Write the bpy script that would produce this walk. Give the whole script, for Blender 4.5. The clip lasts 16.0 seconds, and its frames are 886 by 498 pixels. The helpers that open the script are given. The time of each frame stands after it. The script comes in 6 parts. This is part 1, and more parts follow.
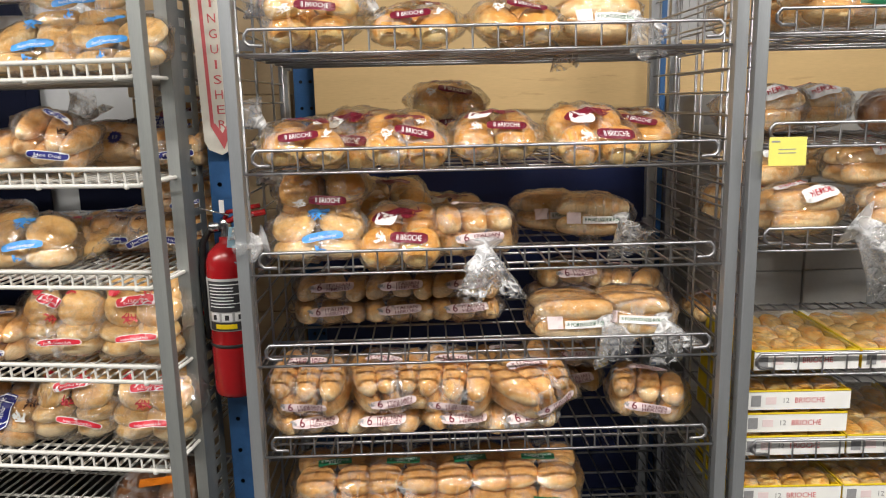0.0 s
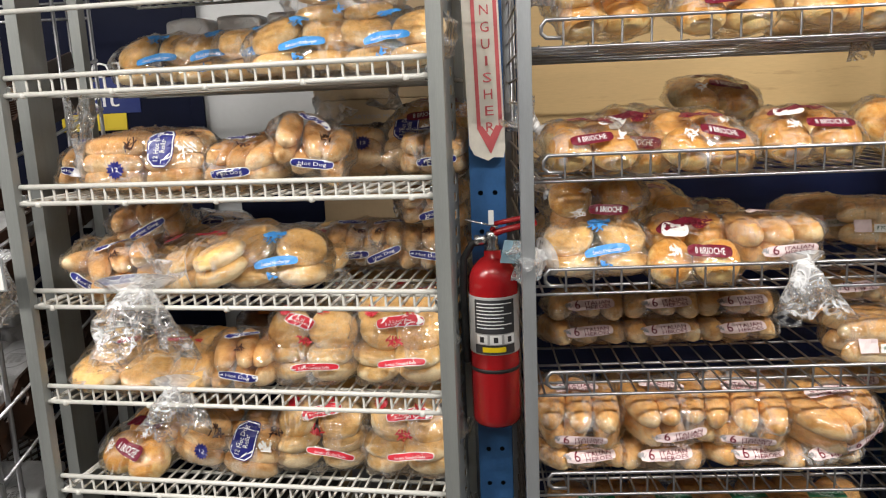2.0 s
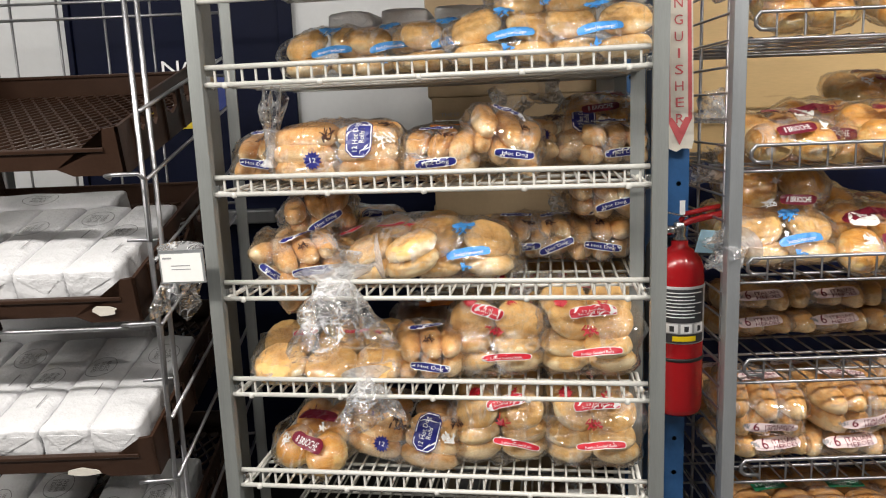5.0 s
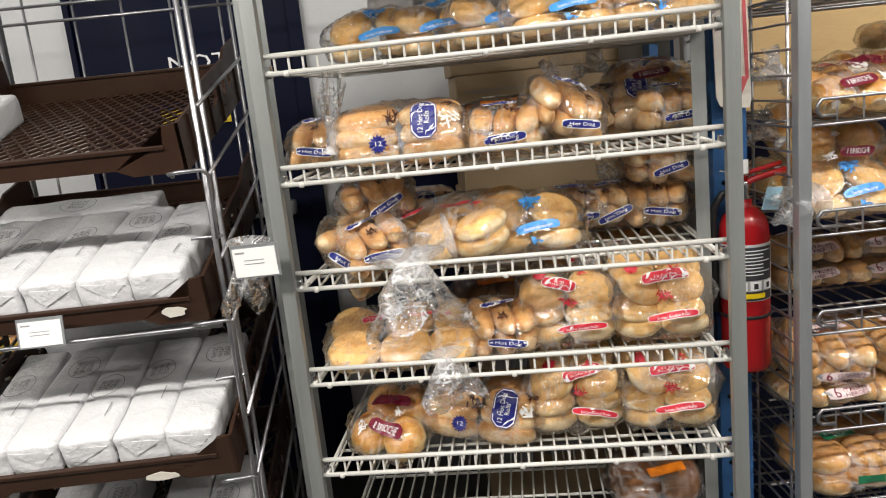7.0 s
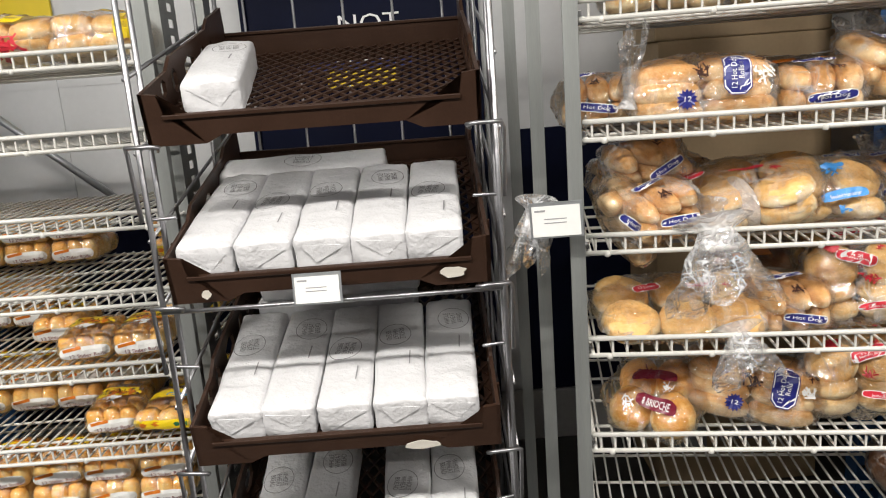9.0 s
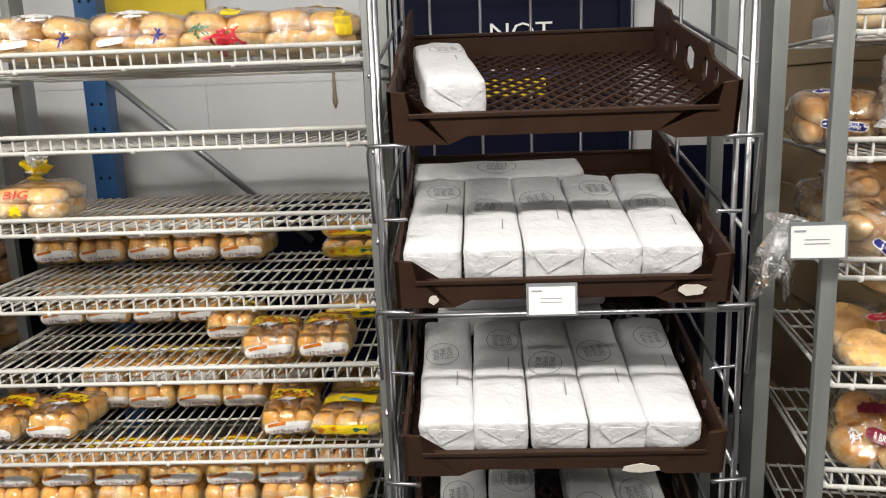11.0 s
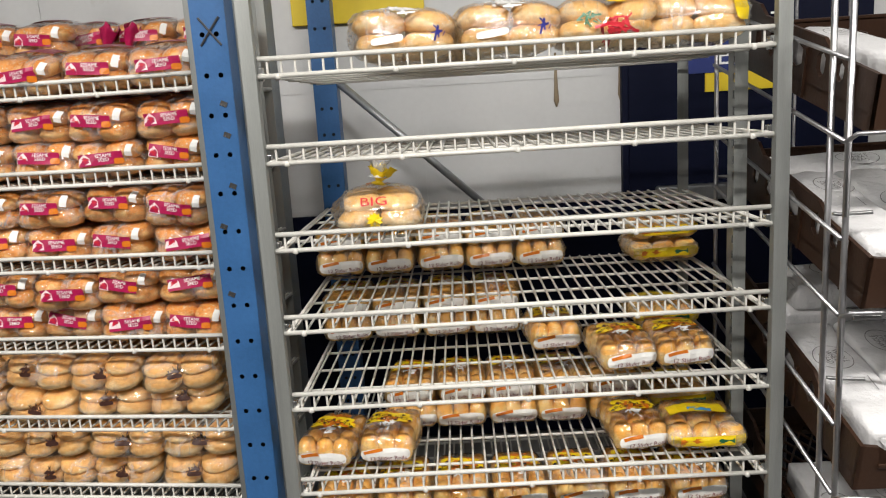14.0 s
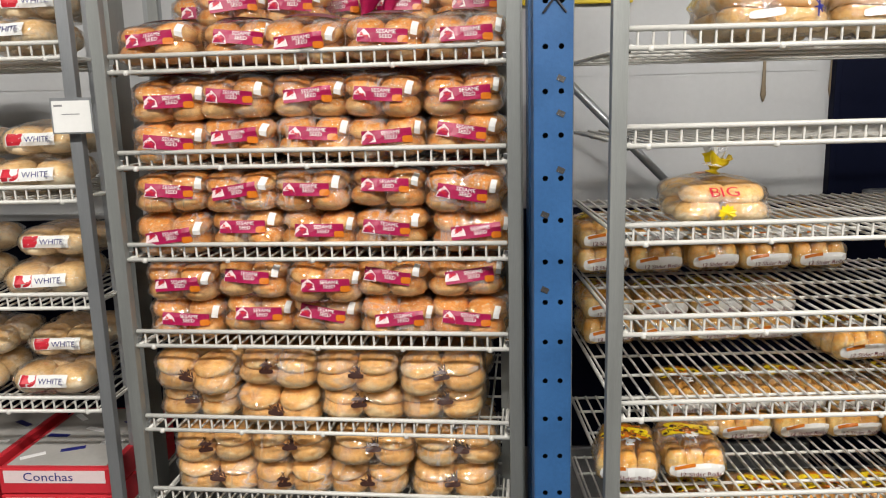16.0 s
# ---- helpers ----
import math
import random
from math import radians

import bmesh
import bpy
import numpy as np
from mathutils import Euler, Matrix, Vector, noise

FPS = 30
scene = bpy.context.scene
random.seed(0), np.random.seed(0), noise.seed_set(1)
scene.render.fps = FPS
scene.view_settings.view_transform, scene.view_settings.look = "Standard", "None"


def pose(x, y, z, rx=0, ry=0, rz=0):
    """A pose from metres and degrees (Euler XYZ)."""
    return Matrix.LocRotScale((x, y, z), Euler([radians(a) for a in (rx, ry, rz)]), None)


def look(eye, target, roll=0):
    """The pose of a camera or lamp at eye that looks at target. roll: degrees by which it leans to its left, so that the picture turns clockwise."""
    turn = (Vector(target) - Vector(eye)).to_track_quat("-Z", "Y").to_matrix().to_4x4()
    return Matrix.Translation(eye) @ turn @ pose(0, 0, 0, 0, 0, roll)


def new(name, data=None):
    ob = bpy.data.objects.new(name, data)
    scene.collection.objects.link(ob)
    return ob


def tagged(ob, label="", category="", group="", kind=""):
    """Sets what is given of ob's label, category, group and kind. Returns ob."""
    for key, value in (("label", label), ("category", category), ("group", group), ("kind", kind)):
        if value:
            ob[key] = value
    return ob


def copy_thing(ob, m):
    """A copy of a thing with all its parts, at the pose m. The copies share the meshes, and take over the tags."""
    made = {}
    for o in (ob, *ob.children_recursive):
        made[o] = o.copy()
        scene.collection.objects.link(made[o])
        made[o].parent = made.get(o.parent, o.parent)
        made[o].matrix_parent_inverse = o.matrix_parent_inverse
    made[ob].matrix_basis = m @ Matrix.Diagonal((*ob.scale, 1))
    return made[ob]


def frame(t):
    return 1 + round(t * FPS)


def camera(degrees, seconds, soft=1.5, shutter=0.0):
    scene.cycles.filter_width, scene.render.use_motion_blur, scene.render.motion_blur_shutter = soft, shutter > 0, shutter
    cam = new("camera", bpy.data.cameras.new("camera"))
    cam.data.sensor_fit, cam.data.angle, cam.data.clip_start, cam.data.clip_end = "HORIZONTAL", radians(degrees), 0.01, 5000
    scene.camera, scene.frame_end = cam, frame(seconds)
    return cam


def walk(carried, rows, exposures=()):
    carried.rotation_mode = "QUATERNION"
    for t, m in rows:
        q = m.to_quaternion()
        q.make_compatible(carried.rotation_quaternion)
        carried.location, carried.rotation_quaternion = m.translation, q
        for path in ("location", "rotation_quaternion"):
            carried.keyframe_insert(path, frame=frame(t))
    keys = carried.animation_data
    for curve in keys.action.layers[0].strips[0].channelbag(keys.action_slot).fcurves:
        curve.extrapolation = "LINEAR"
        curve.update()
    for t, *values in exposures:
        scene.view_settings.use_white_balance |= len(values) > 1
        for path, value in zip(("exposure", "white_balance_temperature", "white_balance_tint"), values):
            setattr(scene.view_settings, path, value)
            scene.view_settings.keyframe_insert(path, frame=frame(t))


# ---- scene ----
cam = camera(60.5, 16.0, soft=1.1)
METRES, EYE, TILT, LEAN, TURN = 3.5, 1.35, 0.0, 0.0, -1.4
ROWS = [
    (0.0, 0.0, 0.0, 0.0, -0.25, -10.99, 1.28),
    (0.5, -0.0346, 0.0119, -0.0001, 0.2, -11.24, 1.55),
    (1.0, -0.0675, 0.0204, -0.0003, 1.13, -11.29, 1.85),
    (1.5, -0.0903, 0.0361, 0.0007, 2.65, -11.03, 2.18),
    (2.0, -0.1315, 0.0428, 0.002, 3.19, -10.71, 2.34),
    (2.5, -0.1739, 0.0404, 0.001, 3.3, -10.46, 2.41),
    (3.0, -0.1929, 0.0486, -0.0003, 2.88, -10.16, 2.41),
    (3.5, -0.2249, 0.0429, 0.0029, 1.81, -9.79, 2.11),
    (4.0, -0.241, 0.034, 0.0001, 1.78, -10.09, 1.84),
    (6.5, -0.2639, 0.0344, -0.0022, -0.59, -10.53, 4.48),
    (7.0, -0.3025, 0.0352, -0.0007, -1.52, -11.79, 5.84),
    (7.5, -0.3297, 0.0539, -0.0047, -2.05, -13.06, 6.7),
    (8.0, -0.3717, 0.0582, -0.0051, -2.18, -13.91, 6.57),
    (8.5, -0.4174, 0.0533, -0.004, -1.82, -13.93, 5.46),
    (9.0, -0.4428, 0.0585, -0.0053, 0.48, -12.76, 4.21),
    (11.5, -0.5857, 0.0667, -0.0042, 3.62, -11.26, 1.97),
    (12.0, -0.6325, 0.0599, -0.0025, 3.58, -10.85, 2.21),
    (12.5, -0.6615, 0.0713, -0.0049, 3.15, -10.67, 2.71),
    (13.0, -0.6812, 0.0906, -0.0057, 2.84, -10.44, 3.31),
    (13.5, -0.7129, 0.0898, -0.0041, 2.65, -10.77, 3.63),
    (14.0, -0.7649, 0.0834, -0.0031, 2.54, -10.99, 3.49),
    (14.5, -0.8074, 0.0948, -0.008, 3.03, -11.62, 3.03),
    (15.0, -0.8532, 0.1044, -0.0081, 2.77, -11.42, 2.32),
    (15.5, -0.9144, 0.1014, -0.0054, 2.02, -11.38, 1.72),
    (16.0, -0.9546, 0.1165, -0.0067, 1.43, -11.01, 1.46),
]
walk(cam, [(t, pose(0, 0, EYE, TILT, LEAN, TURN) @ pose(METRES * x, METRES * y, METRES * z, 90 + pitch, roll, yaw)) for t, x, y, z, yaw, pitch, roll in ROWS])

# ---- world and lamps ----
world = bpy.data.worlds.new("world")
scene.world = world
world.use_nodes = True
world.node_tree.nodes["Background"].inputs[0].default_value = (0.8, 0.85, 0.95, 1)
world.node_tree.nodes["Background"].inputs[1].default_value = 0.006

# strip lights along the aisle and an added fill row behind: x, y, share of the power
LAMP_POWER = 56.0
LAMPS = [(-5.2, -0.3, 0.9), (-3.6, -0.3, 1.20), (-2.2, -0.3, 1.02), (-0.8, -0.3, 0.36), (0.8, -0.3, 1.32), (2.4, -0.3, 0.8),
         # fill lamps added at the rear to brighten the lower shelves
         (-4.4, -2.1, 0.10), (-2.6, -2.1, 0.50), (-0.6, -2.1, 0.10), (1.4, -2.1, 0.15)]
for lx, ly, share in LAMPS:
    lamp = bpy.data.lights.new("strip_or_fill_lamp", "AREA")
    lamp.shape, lamp.size, lamp.size_y, lamp.energy = "RECTANGLE", 0.9, 0.14, LAMP_POWER * share
    lamp.color = (1.0, 0.955, 0.895)
    ob = new("strip_or_fill_lamp", lamp)
    ob.matrix_world = look((lx, ly, 3.06), (lx, ly + 0.7, 0.6))

# ---- materials ----
MATS = {}


def nodes_of(name):
    m = bpy.data.materials.new(name)
    m.use_nodes = True
    n = m.node_tree.nodes
    return m, n, m.node_tree.links, n["Principled BSDF"]


def coords(n, l, scale=(1, 1, 1)):
    tc = n.new("ShaderNodeTexCoord")
    mp = n.new("ShaderNodeMapping")
    mp.inputs["Scale"].default_value = scale
    l.new(tc.outputs["Object"], mp.inputs["Vector"])
    return mp.outputs["Vector"]


def noise_tex(n, l, vec, scale, detail=4, rough=0.6):
    t = n.new("ShaderNodeTexNoise")
    t.inputs["Scale"].default_value = scale
    t.inputs["Detail"].default_value = detail
    t.inputs["Roughness"].default_value = rough
    l.new(vec, t.inputs["Vector"])
    return t.outputs["Fac"]


def ramp(n, l, fac, stops):
    r = n.new("ShaderNodeValToRGB")
    e = r.color_ramp.elements
    while len(e) < len(stops):
        e.new(0.5)
    for k, (p, c) in enumerate(stops):
        e[k].position, e[k].color = p, (*c, 1) if len(c) == 3 else c
    l.new(fac, r.inputs["Fac"])
    return r.outputs["Color"]


def mixc(n, l, fac, a, b, mode="MIX"):
    m = n.new("ShaderNodeMix")
    m.data_type, m.blend_type = "RGBA", mode
    for k, v in ((0, fac), (6, a), (7, b)):
        if isinstance(v, (int, float)):
            m.inputs[k].default_value = v
        elif isinstance(v, tuple):
            m.inputs[k].default_value = (*v, 1)
        else:
            l.new(v, m.inputs[k])
    return m.outputs[2]


def bump(n, l, bsdf, height, strength, dist):
    b = n.new("ShaderNodeBump")
    b.inputs["Strength"].default_value, b.inputs["Distance"].default_value = strength, dist
    l.new(height, b.inputs["Height"])
    l.new(b.outputs["Normal"], bsdf.inputs["Normal"])


def surface(name, col, rough=0.5, metal=0.0, var=0.25, scale=8.0, fine=90.0, bumps=0.15, dist=0.002, stretch=(1, 1, 1), dirt=None, dirt_at=0.62, spec=0.5):
    """Plain surface: coarse and fine variation of colour and gloss, fine relief, stains of a second colour."""
    if name in MATS:
        return MATS[name]
    m, n, l, b = nodes_of(name)
    v = coords(n, l, stretch)
    big, small = noise_tex(n, l, v, scale), noise_tex(n, l, v, fine, 3)
    dark = tuple(c * (1 - var) for c in col)
    light = tuple(min(1, c * (1 + var * 0.5)) for c in col)
    c1 = ramp(n, l, big, [(0.3, dark), (0.7, light)])
    c2 = mixc(n, l, 0.35, c1, ramp(n, l, small, [(0.3, dark), (0.7, light)]))
    if dirt:
        patch = noise_tex(n, l, v, scale * 2.3, 6, 0.7)
        c2 = mixc(n, l, ramp(n, l, patch, [(dirt_at, (0, 0, 0)), (dirt_at + 0.06, (1, 1, 1))]), c2, dirt)
    l.new(c2, b.inputs["Base Color"])
    r = n.new("ShaderNodeMapRange")
    r.inputs[3].default_value, r.inputs[4].default_value = max(0.03, rough - 0.12), min(1, rough + 0.12)
    l.new(big, r.inputs[0])
    l.new(r.outputs[0], b.inputs["Roughness"])
    b.inputs["Metallic"].default_value = metal
    b.inputs["Specular IOR Level"].default_value = spec
    bump(n, l, b, small, bumps, dist)
    MATS[name] = m
    return m


def crust(name, top, side, height, rough=0.42, coat=0.0, seeds=False):
    """Baked crust: browned dome, paler flank, blistered fine relief, each roll a little different."""
    m, n, l, b = nodes_of(name)
    tc = n.new("ShaderNodeTexCoord")
    info = n.new("ShaderNodeObjectInfo")
    off = n.new("ShaderNodeVectorMath")
    off.operation = "MULTIPLY_ADD"
    off.inputs[1].default_value = (9, 9, 9)
    l.new(info.outputs["Random"], off.inputs[0])
    l.new(tc.outputs["Object"], off.inputs[2])
    v = off.outputs[0]
    sep = n.new("ShaderNodeSeparateXYZ")
    l.new(tc.outputs["Object"], sep.inputs[0])
    big, small = noise_tex(n, l, v, 26, 5), noise_tex(n, l, v, 170, 4, 0.7)
    add = n.new("ShaderNodeMath")
    add.operation = "MULTIPLY_ADD"
    add.inputs[1].default_value = 0.9 / height
    l.new(sep.outputs[2], add.inputs[0])
    sub = n.new("ShaderNodeMath")
    sub.operation = "MULTIPLY_ADD"
    sub.inputs[1].default_value, sub.inputs[2].default_value = 1.5, -0.76
    l.new(big, sub.inputs[0])
    l.new(sub.outputs[0], add.inputs[2])
    deep = tuple(c * f for c, f in zip(top, (0.66, 0.52, 0.40)))
    body = ramp(n, l, add.outputs[0], [(0.34, side), (0.54, top), (0.78, top), (1.0, deep)])
    tint = mixc(n, l, info.outputs["Random"], (0.84, 0.79, 0.72), (1.10, 1.10, 1.10))
    body = mixc(n, l, 1.0, body, tint, "MULTIPLY")
    speck = ramp(n, l, noise_tex(n, l, v, 75, 5, 0.75), [(0.36, deep), (0.50, top), (0.66, side)])
    body = mixc(n, l, 0.30, body, speck)
    body = mixc(n, l, 0.12, body, mixc(n, l, small, deep, side))
    if seeds:
        vo = n.new("ShaderNodeTexVoronoi")
        vo.inputs["Scale"].default_value = 120
        l.new(v, vo.inputs["Vector"])
        spots = ramp(n, l, vo.outputs["Distance"], [(0.22, (1, 1, 1)), (0.3, (0, 0, 0))])
        body = mixc(n, l, mixc(n, l, 1.0, spots, ramp(n, l, add.outputs[0], [(0.45, (0, 0, 0)), (0.65, (1, 1, 1))]), "MULTIPLY"), body, (0.72, 0.55, 0.33))
    l.new(body, b.inputs["Base Color"])
    b.inputs["Roughness"].default_value = min(0.75, rough + 0.12)
    b.inputs["Specular IOR Level"].default_value = 0.3
    b.inputs["Coat Weight"].default_value = coat
    b.inputs["Coat Roughness"].default_value = 0.25
    b.inputs["Subsurface Weight"].default_value = 0.0
    bump(n, l, b, small, 0.35, 0.0015)
    MATS[name] = m
    return m


def film(name, glint_haze=0.07, gloss=0.10, scale=38.0, tint=(0.97, 0.97, 0.97), bunched=0.0):
    """Thin clear wrapping: lets light through, long sharp creases that catch the light and carry painted white
    highlights, milky where it is bunched at a neck.
    """
    m, n, l, b = nodes_of(name)
    n.remove(b)
    out = n["Material Output"]

    def maths(op, a, b_=None, c=None, clamp=False):
        q = n.new("ShaderNodeMath")
        q.operation, q.use_clamp = op, clamp
        for k, v in enumerate((a, b_, c)):
            if isinstance(v, (int, float)):
                q.inputs[k].default_value = v
            elif v is not None:
                l.new(v, q.inputs[k])
        return q.outputs[0]

    info = n.new("ShaderNodeObjectInfo")
    tc = n.new("ShaderNodeTexCoord")
    off = n.new("ShaderNodeVectorMath")
    off.operation = "MULTIPLY_ADD"
    off.inputs[1].default_value = (7, 5, 3)
    l.new(info.outputs["Random"], off.inputs[0])
    l.new(tc.outputs["Object"], off.inputs[2])
    warp = n.new("ShaderNodeTexNoise")
    warp.inputs["Scale"].default_value = scale * 0.35
    l.new(off.outputs[0], warp.inputs["Vector"])
    push = n.new("ShaderNodeVectorMath")
    push.operation = "MULTIPLY_ADD"
    push.inputs[1].default_value = (0.04, 0.04, 0.04)
    l.new(warp.outputs["Color"], push.inputs[0])
    l.new(off.outputs[0], push.inputs[2])
    # creases: thin ridges of stretched noise, two families across one another
    ridges = []
    for turn, sc in (((0.5, 0.2, 0.6), (1.5, 0.5, 0.35)), ((-0.7, 0.4, -0.5), (0.45, 0.8, 1.4))):
        mp = n.new("ShaderNodeMapping")
        mp.inputs["Rotation"].default_value, mp.inputs["Scale"].default_value = turn, sc
        l.new(push.outputs[0], mp.inputs["Vector"])
        f = noise_tex(n, l, mp.outputs["Vector"], scale, 2, 0.5)
        ridges.append(maths("ABSOLUTE", maths("SUBTRACT", f, 0.5)))
    low = maths("MINIMUM", ridges[0], ridges[1])
    sharp = n.new("ShaderNodeMapRange")
    sharp.inputs[1].default_value, sharp.inputs[2].default_value = 0.0, 0.05
    sharp.inputs[3].default_value, sharp.inputs[4].default_value = 1.0, 0.0
    l.new(low, sharp.inputs[0])
    wide = maths("ADD", ridges[0], ridges[1])
    height = maths("MULTIPLY_ADD", sharp.outputs[0], 0.22, maths("MULTIPLY", wide, 1.3))
    bm_ = n.new("ShaderNodeBump")
    bm_.inputs["Strength"].default_value, bm_.inputs["Distance"].default_value = 0.9, 0.010
    l.new(height, bm_.inputs["Height"])
    clear = n.new("ShaderNodeBsdfTransparent")
    clear.inputs[0].default_value = (*tint, 1)
    milk_and_glints = n.new("ShaderNodeBsdfDiffuse")
    milk_and_glints.inputs[0].default_value = (0.88, 0.89, 0.91, 1)
    shine = n.new("ShaderNodeBsdfGlossy")
    shine.inputs["Roughness"].default_value = 0.07
    shine.inputs[0].default_value = (1, 1, 1, 1)
    for node in (milk_and_glints, shine):
        l.new(bm_.outputs["Normal"], node.inputs["Normal"])
    gate = n.new("ShaderNodeMapRange")
    gate.inputs[1].default_value, gate.inputs[2].default_value = 0.45, 0.68
    gate.inputs[3].default_value, gate.inputs[4].default_value = 0.15, 1.3
    l.new(noise_tex(n, l, push.outputs[0], scale * 0.5, 3, 0.6), gate.inputs[0])
    # diffuse white along the crease lines, painted in as streak highlights
    hz = maths("MULTIPLY", maths("MULTIPLY_ADD", sharp.outputs[0], glint_haze * 9, glint_haze * 0.3), gate.outputs[0], clamp=True)
    if bunched:
        sep = n.new("ShaderNodeSeparateXYZ")
        l.new(tc.outputs["Object"], sep.inputs[0])
        near = n.new("ShaderNodeMapRange")
        near.inputs[1].default_value, near.inputs[2].default_value = 0.005, 0.075
        near.inputs[3].default_value, near.inputs[4].default_value = bunched, 0.0
        l.new(sep.outputs[0], near.inputs[0])
        hz = maths("ADD", hz, near.outputs[0], clamp=True)
    m1 = n.new("ShaderNodeMixShader")
    l.new(hz, m1.inputs[0])
    l.new(clear.outputs[0], m1.inputs[1])
    l.new(milk_and_glints.outputs[0], m1.inputs[2])
    fr = n.new("ShaderNodeFresnel")
    fr.inputs[0].default_value = 1.5
    l.new(bm_.outputs["Normal"], fr.inputs["Normal"])
    m2 = n.new("ShaderNodeMixShader")
    l.new(maths("MULTIPLY_ADD", fr.outputs[0], 0.6, gloss, clamp=True), m2.inputs[0])
    l.new(m1.outputs[0], m2.inputs[1])
    l.new(shine.outputs[0], m2.inputs[2])
    l.new(m2.outputs[0], out.inputs["Surface"])
    MATS[name] = m
    return m


M_WHITE_WIRE = surface("white_epoxy_wire", (0.66, 0.65, 0.61), 0.35, 0, 0.14, 14, 120, 0.1, dirt=(0.42, 0.38, 0.32), dirt_at=0.7)
M_CHROME = surface("zinc_wire", (0.46, 0.46, 0.48), 0.40, 1.0, 0.2, 20, 150, 0.1)
M_ALU = surface("brushed_aluminium", (0.33, 0.345, 0.335), 0.45, 0.6, 0.16, 7, 160, 0.2, 0.0015, (6, 6, 0.4))
M_GREY_POST = surface("grey_steel_post", (0.42, 0.44, 0.46), 0.40, 0.7, 0.15, 7, 160, 0.2, 0.0015, (6, 6, 0.5))
M_BLUE = surface("blue_painted_steel", (0.032, 0.115, 0.29), 0.42, 0, 0.22, 9, 120, 0.2, dirt=(0.10, 0.17, 0.27), dirt_at=0.68)
M_NAVY = surface("navy_panel", (0.003, 0.005, 0.020), 0.6, 0, 0.25, 4, 80, 0.1, spec=0.12)
# unseen walls: white panel darkened in colour to hold down bounced light
M_DIMWALL = surface("darkened_unseen_wall", (0.07, 0.07, 0.07), 0.6, 0, 0.1, 1.6, 60, 0.12)
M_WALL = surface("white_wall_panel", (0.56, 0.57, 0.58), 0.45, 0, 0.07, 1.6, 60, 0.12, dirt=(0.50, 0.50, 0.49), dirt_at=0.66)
M_FLOOR = surface("dark_sealed_concrete", (0.045, 0.043, 0.041), 0.45, 0, 0.35, 2.2, 90, 0.25, dirt=(0.12, 0.115, 0.11))
# unseen ceiling, darkened in colour to reflect less light onto the racks
M_CEIL = surface("darkened_ceiling", (0.09, 0.09, 0.09), 0.6, 0, 0.06, 1.2, 60, 0.1)
M_BROWN = surface("brown_plastic", (0.040, 0.019, 0.011), 0.45, 0, 0.3, 12, 140, 0.2, dirt=(0.07, 0.05, 0.04), dirt_at=0.72, spec=0.35)
M_PAPER = surface("white_wax_paper", (0.72, 0.72, 0.735), 0.35, 0, 0.10, 14, 45, 0.8, 0.006)
M_PLY = surface("plywood_face", (0.62, 0.43, 0.20), 0.6, 0, 0.16, 2.5, 70, 0.15, 0.001, (0.5, 1, 4), dirt=(0.50, 0.33, 0.15))
M_CARTON = surface("brown_carton", (0.40, 0.29, 0.17), 0.75, 0, 0.14, 6, 90, 0.15)
M_GREYBOX = surface("grey_carton", (0.42, 0.41, 0.39), 0.75, 0, 0.12, 6, 90, 0.15)
M_RED = surface("red_enamel", (0.31, 0.008, 0.011), 0.22, 0, 0.12, 9, 120, 0.05)
M_BLACK = surface("black_rubber", (0.012, 0.012, 0.013), 0.5, 0, 0.25, 30, 120, 0.1)
M_CARD = surface("white_card", (0.82, 0.82, 0.80), 0.6, 0, 0.04, 20, 90, 0.05)
M_YELLOWCARD = surface("yellow_card", (0.80, 0.74, 0.16), 0.6, 0, 0.05, 20, 90, 0.05)
M_YELLOW = surface("yellow_sign", (0.75, 0.56, 0.02), 0.5, 0, 0.06, 6, 60, 0.05)
M_BOARD = surface("worn_white_board", (0.74, 0.70, 0.62), 0.6, 0, 0.12, 12, 90, 0.2, dirt=(0.55, 0.48, 0.38))
M_PINKRED = surface("faded_red_ink", (0.62, 0.12, 0.13), 0.6, 0, 0.12, 30, 120, 0.05)
M_INK = surface("black_ink", (0.03, 0.03, 0.035), 0.6, 0, 0.2, 60, 200, 0.02)
M_STAMP = surface("grey_stamp_ink", (0.16, 0.155, 0.16), 0.6, 0, 0.3, 60, 200, 0.02)
M_GREYINK = surface("grey_ink", (0.30, 0.30, 0.31), 0.6, 0, 0.2, 60, 200, 0.02)
M_WHITEINK = surface("white_ink", (0.85, 0.85, 0.85), 0.5, 0, 0.05, 60, 200, 0.02)
M_MAROON = surface("maroon_ink", (0.17, 0.010, 0.028), 0.35, 0, 0.2, 60, 200, 0.05)
M_NAVYINK = surface("navy_ink", (0.018, 0.022, 0.19), 0.35, 0, 0.2, 60, 200, 0.05)
M_SKYINK = surface("sky_blue_ink", (0.06, 0.30, 0.72), 0.35, 0, 0.2, 60, 200, 0.05)
M_REDINK = surface("red_ink", (0.62, 0.025, 0.045), 0.35, 0, 0.2, 60, 200, 0.05)
M_MAGENTA = surface("magenta_ink", (0.38, 0.009, 0.075), 0.35, 0, 0.2, 60, 200, 0.05)
M_GREENINK = surface("green_ink", (0.015, 0.13, 0.06), 0.35, 0, 0.2, 60, 200, 0.05)
M_PINKLABEL = surface("pale_pink_label", (0.80, 0.66, 0.66), 0.4, 0, 0.06, 60, 200, 0.05)
M_YELLOWINK = surface("yellow_ink", (0.85, 0.62, 0.01), 0.35, 0, 0.12, 60, 200, 0.05)
M_ORANGEINK = surface("orange_ink", (0.62, 0.17, 0.01), 0.35, 0, 0.15, 60, 200, 0.05)
